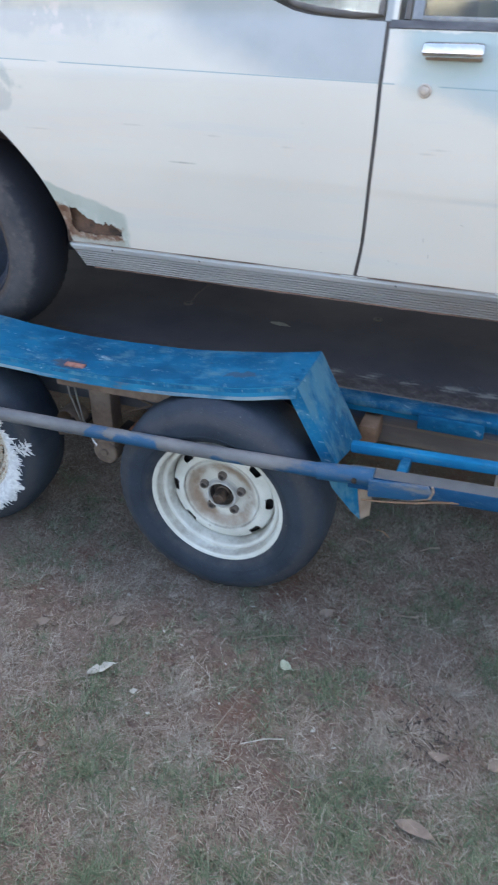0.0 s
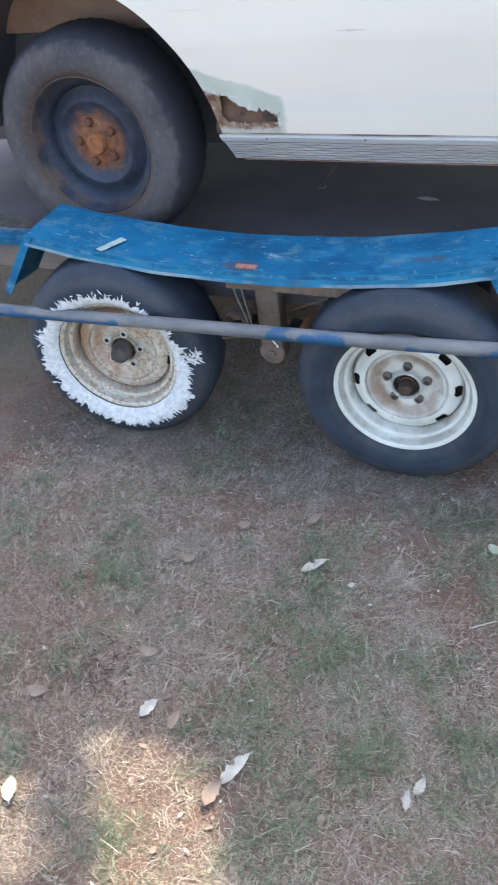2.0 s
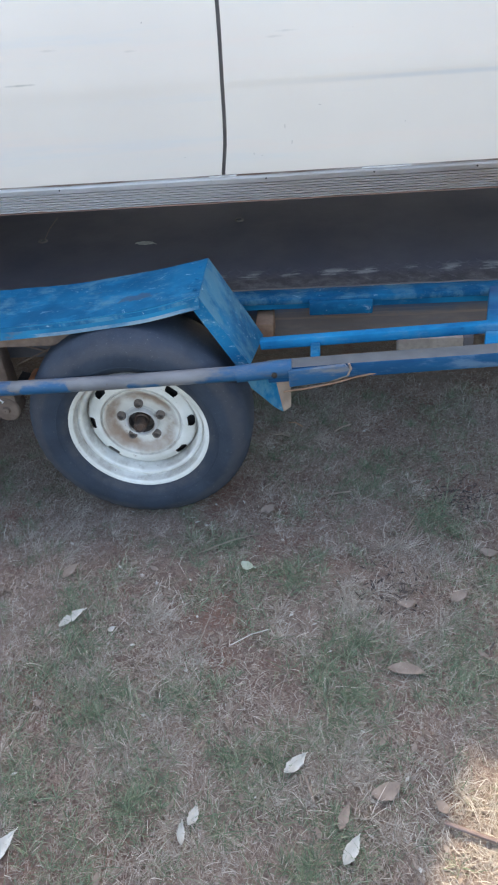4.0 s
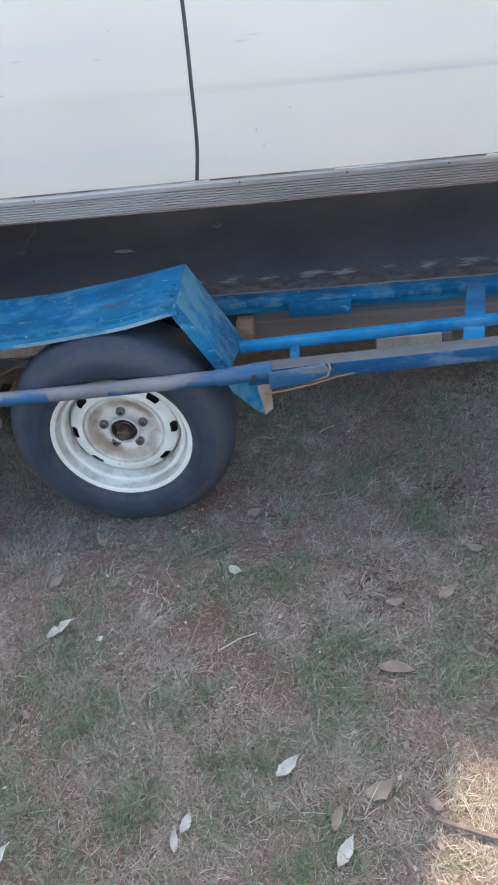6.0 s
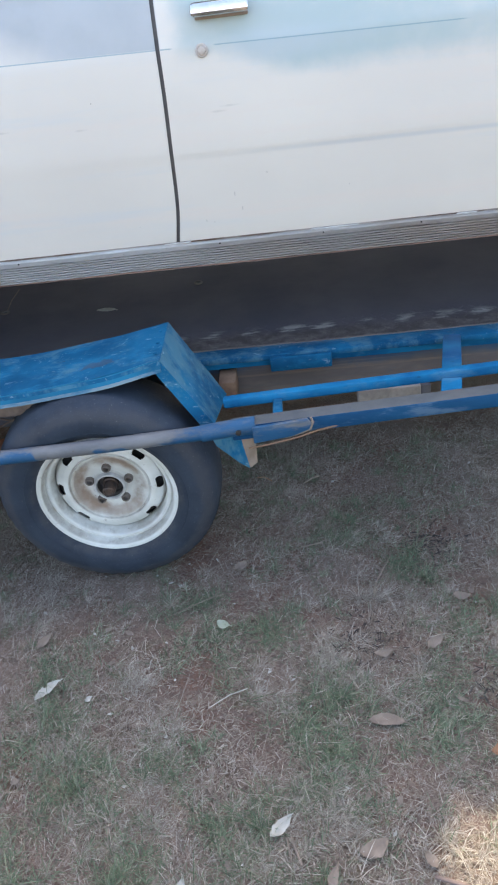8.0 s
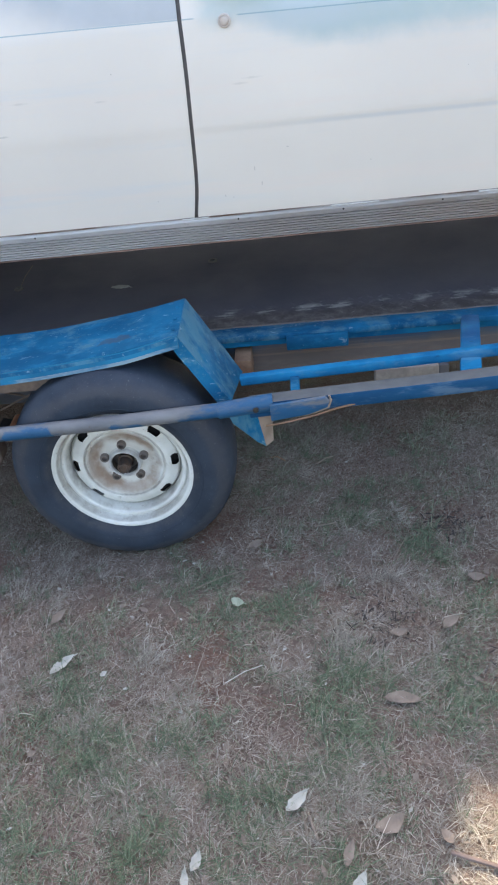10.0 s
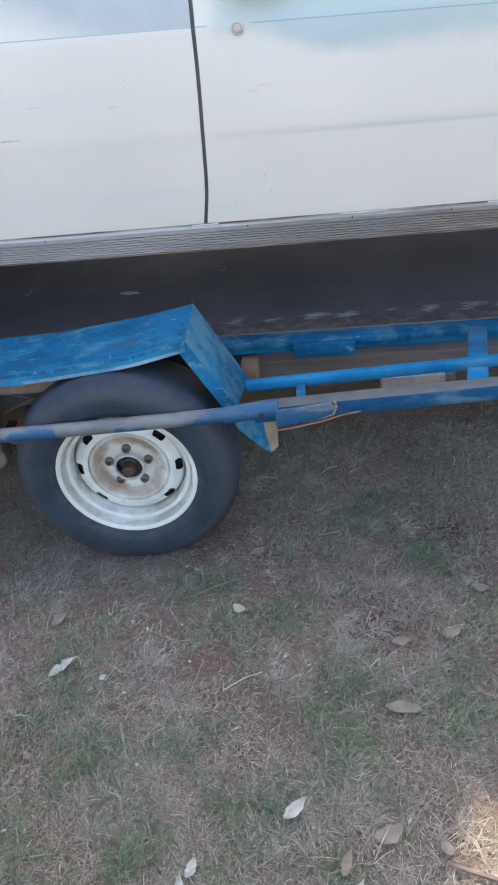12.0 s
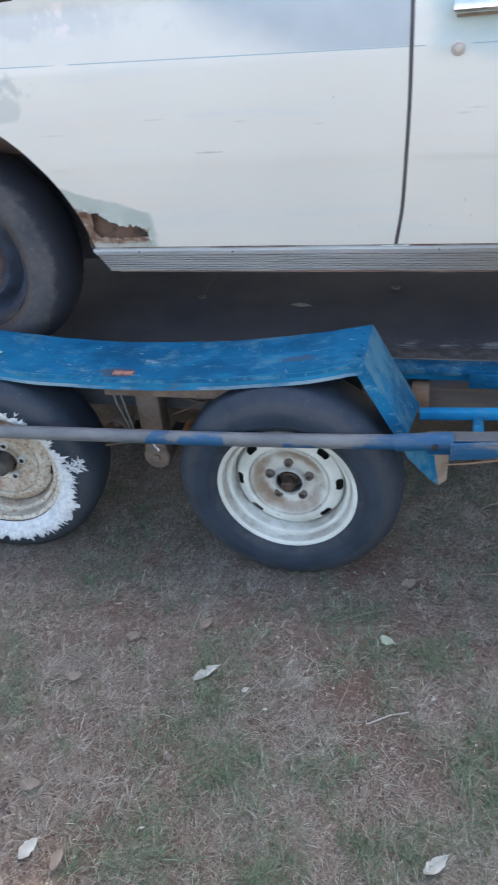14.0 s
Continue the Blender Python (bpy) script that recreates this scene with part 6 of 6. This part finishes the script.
twig([(0.70, -0.930, 0.012), (0.78, -0.958, 0.013), (0.845, -0.975, 0.012)], 0.0048, "short brown broken stick on the lawn")
twig([(0.27, -0.545, 0.014), (0.315, -0.518, 0.017), (0.355, -0.503, 0.016)], 0.0012, "thin pale straw twig on the lawn", M_leaf_pale)
twig([(0.445, -0.85, 0.012), (0.462, -0.90, 0.013)], 0.003, "thin tan stick on the lawn", M_leaf_tan)
twig([(0.435, -0.845, 0.012), (0.442, -0.89, 0.013)], 0.0015, "thin pale stalk on the lawn", M_leaf_tan)
twig([(0.15, -0.235, 0.014), (0.24, -0.185, 0.02), (0.30, -0.16, 0.016)], 0.0012, "thin dry stalk on the lawn", M_leaf_tan)
twig([(0.50, 0.02, 0.012), (0.56, 0.03, 0.014)], 0.0025, "short dry stick under the rail", M_leaf_tan)
twig([(0.33, 0.29, 0.018), (0.355, 0.287, 0.022), (0.38, 0.28, 0.020)], 0.0028, "short dry stick under the rail", M_leaf_tan)
twig([(0.52, 0.31, 0.018), (0.545, 0.328, 0.022), (0.57, 0.34, 0.020)], 0.0032, "short dry stick under the rail", M_leaf_tan)
twig([(0.37, 0.36, 0.012), (0.395, 0.34, 0.03), (0.42, 0.33, 0.02)], 0.0016, "thin orange-brown stalk under the rail", M_leaf_orange)
straw = part("straw", pipe([(-0.477, 0.868, 0.4185), (-0.480, 0.94, 0.425), (-0.484, 1.06, 0.4185)], 0.0013, 6), M_leaf_tan, None, "", 50)
tagged(straw, "long dry straw lying on the trailer deck", "straw")
for k, (x, y, h, dx) in enumerate(((0.655, -0.30, 0.20, 0.06), (0.662, -0.302, 0.15, 0.04), (0.60, -0.28, 0.11, -0.03))):
    twig([(x, y, 0.0), (x + dx * 0.4, y + 0.02, h * 0.6), (x + dx, y + 0.03, h)], 0.0008, "upright dry grass stalk in the lawn", M_leaf_tan)


def leaf_bits(name, material, label, count, lo, hi, seed, at=(), thin=0.45):
    """Broken bits of leaf and bark, too many to count."""
    rng = random.Random(seed)
    verts, faces = [], []
    for k in range(count):
        x, y = rng.uniform(-1.3, 1.5), rng.uniform(-1.45, 0.5)
        if at:                                           # gathered in heaps
            c = rng.choice(at)
            x, y = rng.gauss(c[0], 0.05), rng.gauss(c[1], 0.045)
        l, w, a = rng.uniform(lo, hi), rng.uniform(lo, hi) * thin, rng.uniform(0, 6.28)
        z = rise(x, y) + rng.uniform(0.003, 0.008)
        u, v = Vector((math.cos(a), math.sin(a), rng.uniform(-0.35, 0.35))), Vector((-math.sin(a), math.cos(a), rng.uniform(-0.3, 0.3)))
        c, i = Vector((x, y, z)), len(verts)
        verts += [c - u * l, c - u * l * 0.2 - v * w, c + u * l * 0.5 - v * w * 0.8, c + u * l, c + u * l * 0.3 + v * w, c - u * l * 0.5 + v * w * 0.7]
        faces.append(tuple(range(i, i + 6)))
    me = bpy.data.meshes.new(name)
    me.from_pydata(verts, [], faces)
    me.materials.append(material)
    tagged(new(name, me), label, "leaf litter", "", "stuff")


leaf_bits("leaf_litter", M_bits, "broken bits of tan dry leaf in the lawn", 900, 0.004, 0.015, 4)
leaf_bits("leaf_litter_pale", M_leaf_pale, "broken bits of pale dry leaf in the lawn", 160, 0.003, 0.009, 8)
leaf_bits("dark_litter", M_litter_dark, "dark rotted twigs and leaf crumbs in small heaps on the lawn", 420, 0.004, 0.016, 15, DARK_AT, 0.16)


# ---------------------------------------------------------------- unseen tree added beyond the car to shade the lawn
def gum_tree():
    tree = thing("gum_tree", (0.3, 4.9, 0.0), "unseen gum tree added behind the car to shade the lawn", "tree")
    rng = random.Random(12)
    bm = bmesh.new()

    def limb(a, b, r0, r1, wob):
        pts, n = [], 8
        for i in range(n + 1):
            t = i / n
            p = Vector(a).lerp(Vector(b), t) + Vector((noise.noise((t * 3, a[0], 1)), noise.noise((t * 3, a[1], 2)), 0)) * wob * math.sin(math.pi * t)
            pts.append((p, r0 + (r1 - r0) * t))
        rings = [[bm.verts.new(p + Vector((math.cos(2 * math.pi * s / 10), math.sin(2 * math.pi * s / 10), 0)) * r) for s in range(10)] for p, r in pts]
        for A, B in zip(rings, rings[1:]):
            for s in range(10):
                bm.faces.new((A[s], A[(s + 1) % 10], B[(s + 1) % 10], B[s]))
    limb((0, 0, -0.1), (0, -0.2, 3.6), 0.24, 0.16, 0.2)
    tips = []
    for k in range(9):
        a = 2 * math.pi * k / 9
        tip = (math.cos(a) * 2.2, math.sin(a) * 1.6 - 1.2, 5.2 + rng.uniform(-0.4, 1.2))
        limb((0, -0.2, 3.4 + 0.02 * k), tip, 0.09, 0.02, 0.4)
        tips.append(tip)
    part("trunk", bm, M_bark, tree, "pale peeling trunk and limbs", 60)
    # leaves hang in clumps, left out where sun must reach the lit patches
    def gap(x, y):
        rear = abs(x + 0.7 * (y + 1.02) + 0.33) < 0.165 and -1.36 < y < -1.0
        beside = -0.30 < x + 0.47 + 0.7 * (y + 1.22) < 0.0 and -1.36 < y < -1.14 and x < -0.40
        front = x - 0.39 * (y + 0.817) > 0.745 and y < -0.815 + 0.317 * (x - 0.757) and y > -1.12 and x < 1.2
        return rear or front or beside
    verts, faces = [], []
    base = Vector((0.3, 4.9, 0.0))
    for k in range(30000):
        c = Vector((rng.gauss(0, 1.35), rng.gauss(-1.35, 0.75), rng.gauss(6.3, 0.75)))
        if noise.noise(c * 0.9) < -0.42:
            continue
        w = c + base
        g = w - sun_dir * (w.z / sun_dir.z)
        if gap(g.x, g.y):
            continue
        l, wd = rng.uniform(0.05, 0.09), rng.uniform(0.012, 0.022)
        u = Vector((rng.gauss(0, 1), rng.gauss(0, 1), rng.gauss(-0.6, 0.7))).normalized()
        s = u.orthogonal().normalized()
        s = Matrix.Rotation(rng.uniform(0, 6.28), 3, u) @ s
        i = len(verts)
        verts += [c - u * l, c + s * wd, c + u * l, c - s * wd]
        faces.append((i, i + 1, i + 2, i + 3))
    me = bpy.data.meshes.new("crown")
    me.from_pydata(verts, [], faces)
    me.materials.append(M_gum)
    ob = new("crown", me)
    ob.parent = tree
    tagged(ob, "grey-green hanging leaves in open clumps", "", "", "stuff")


gum_tree()
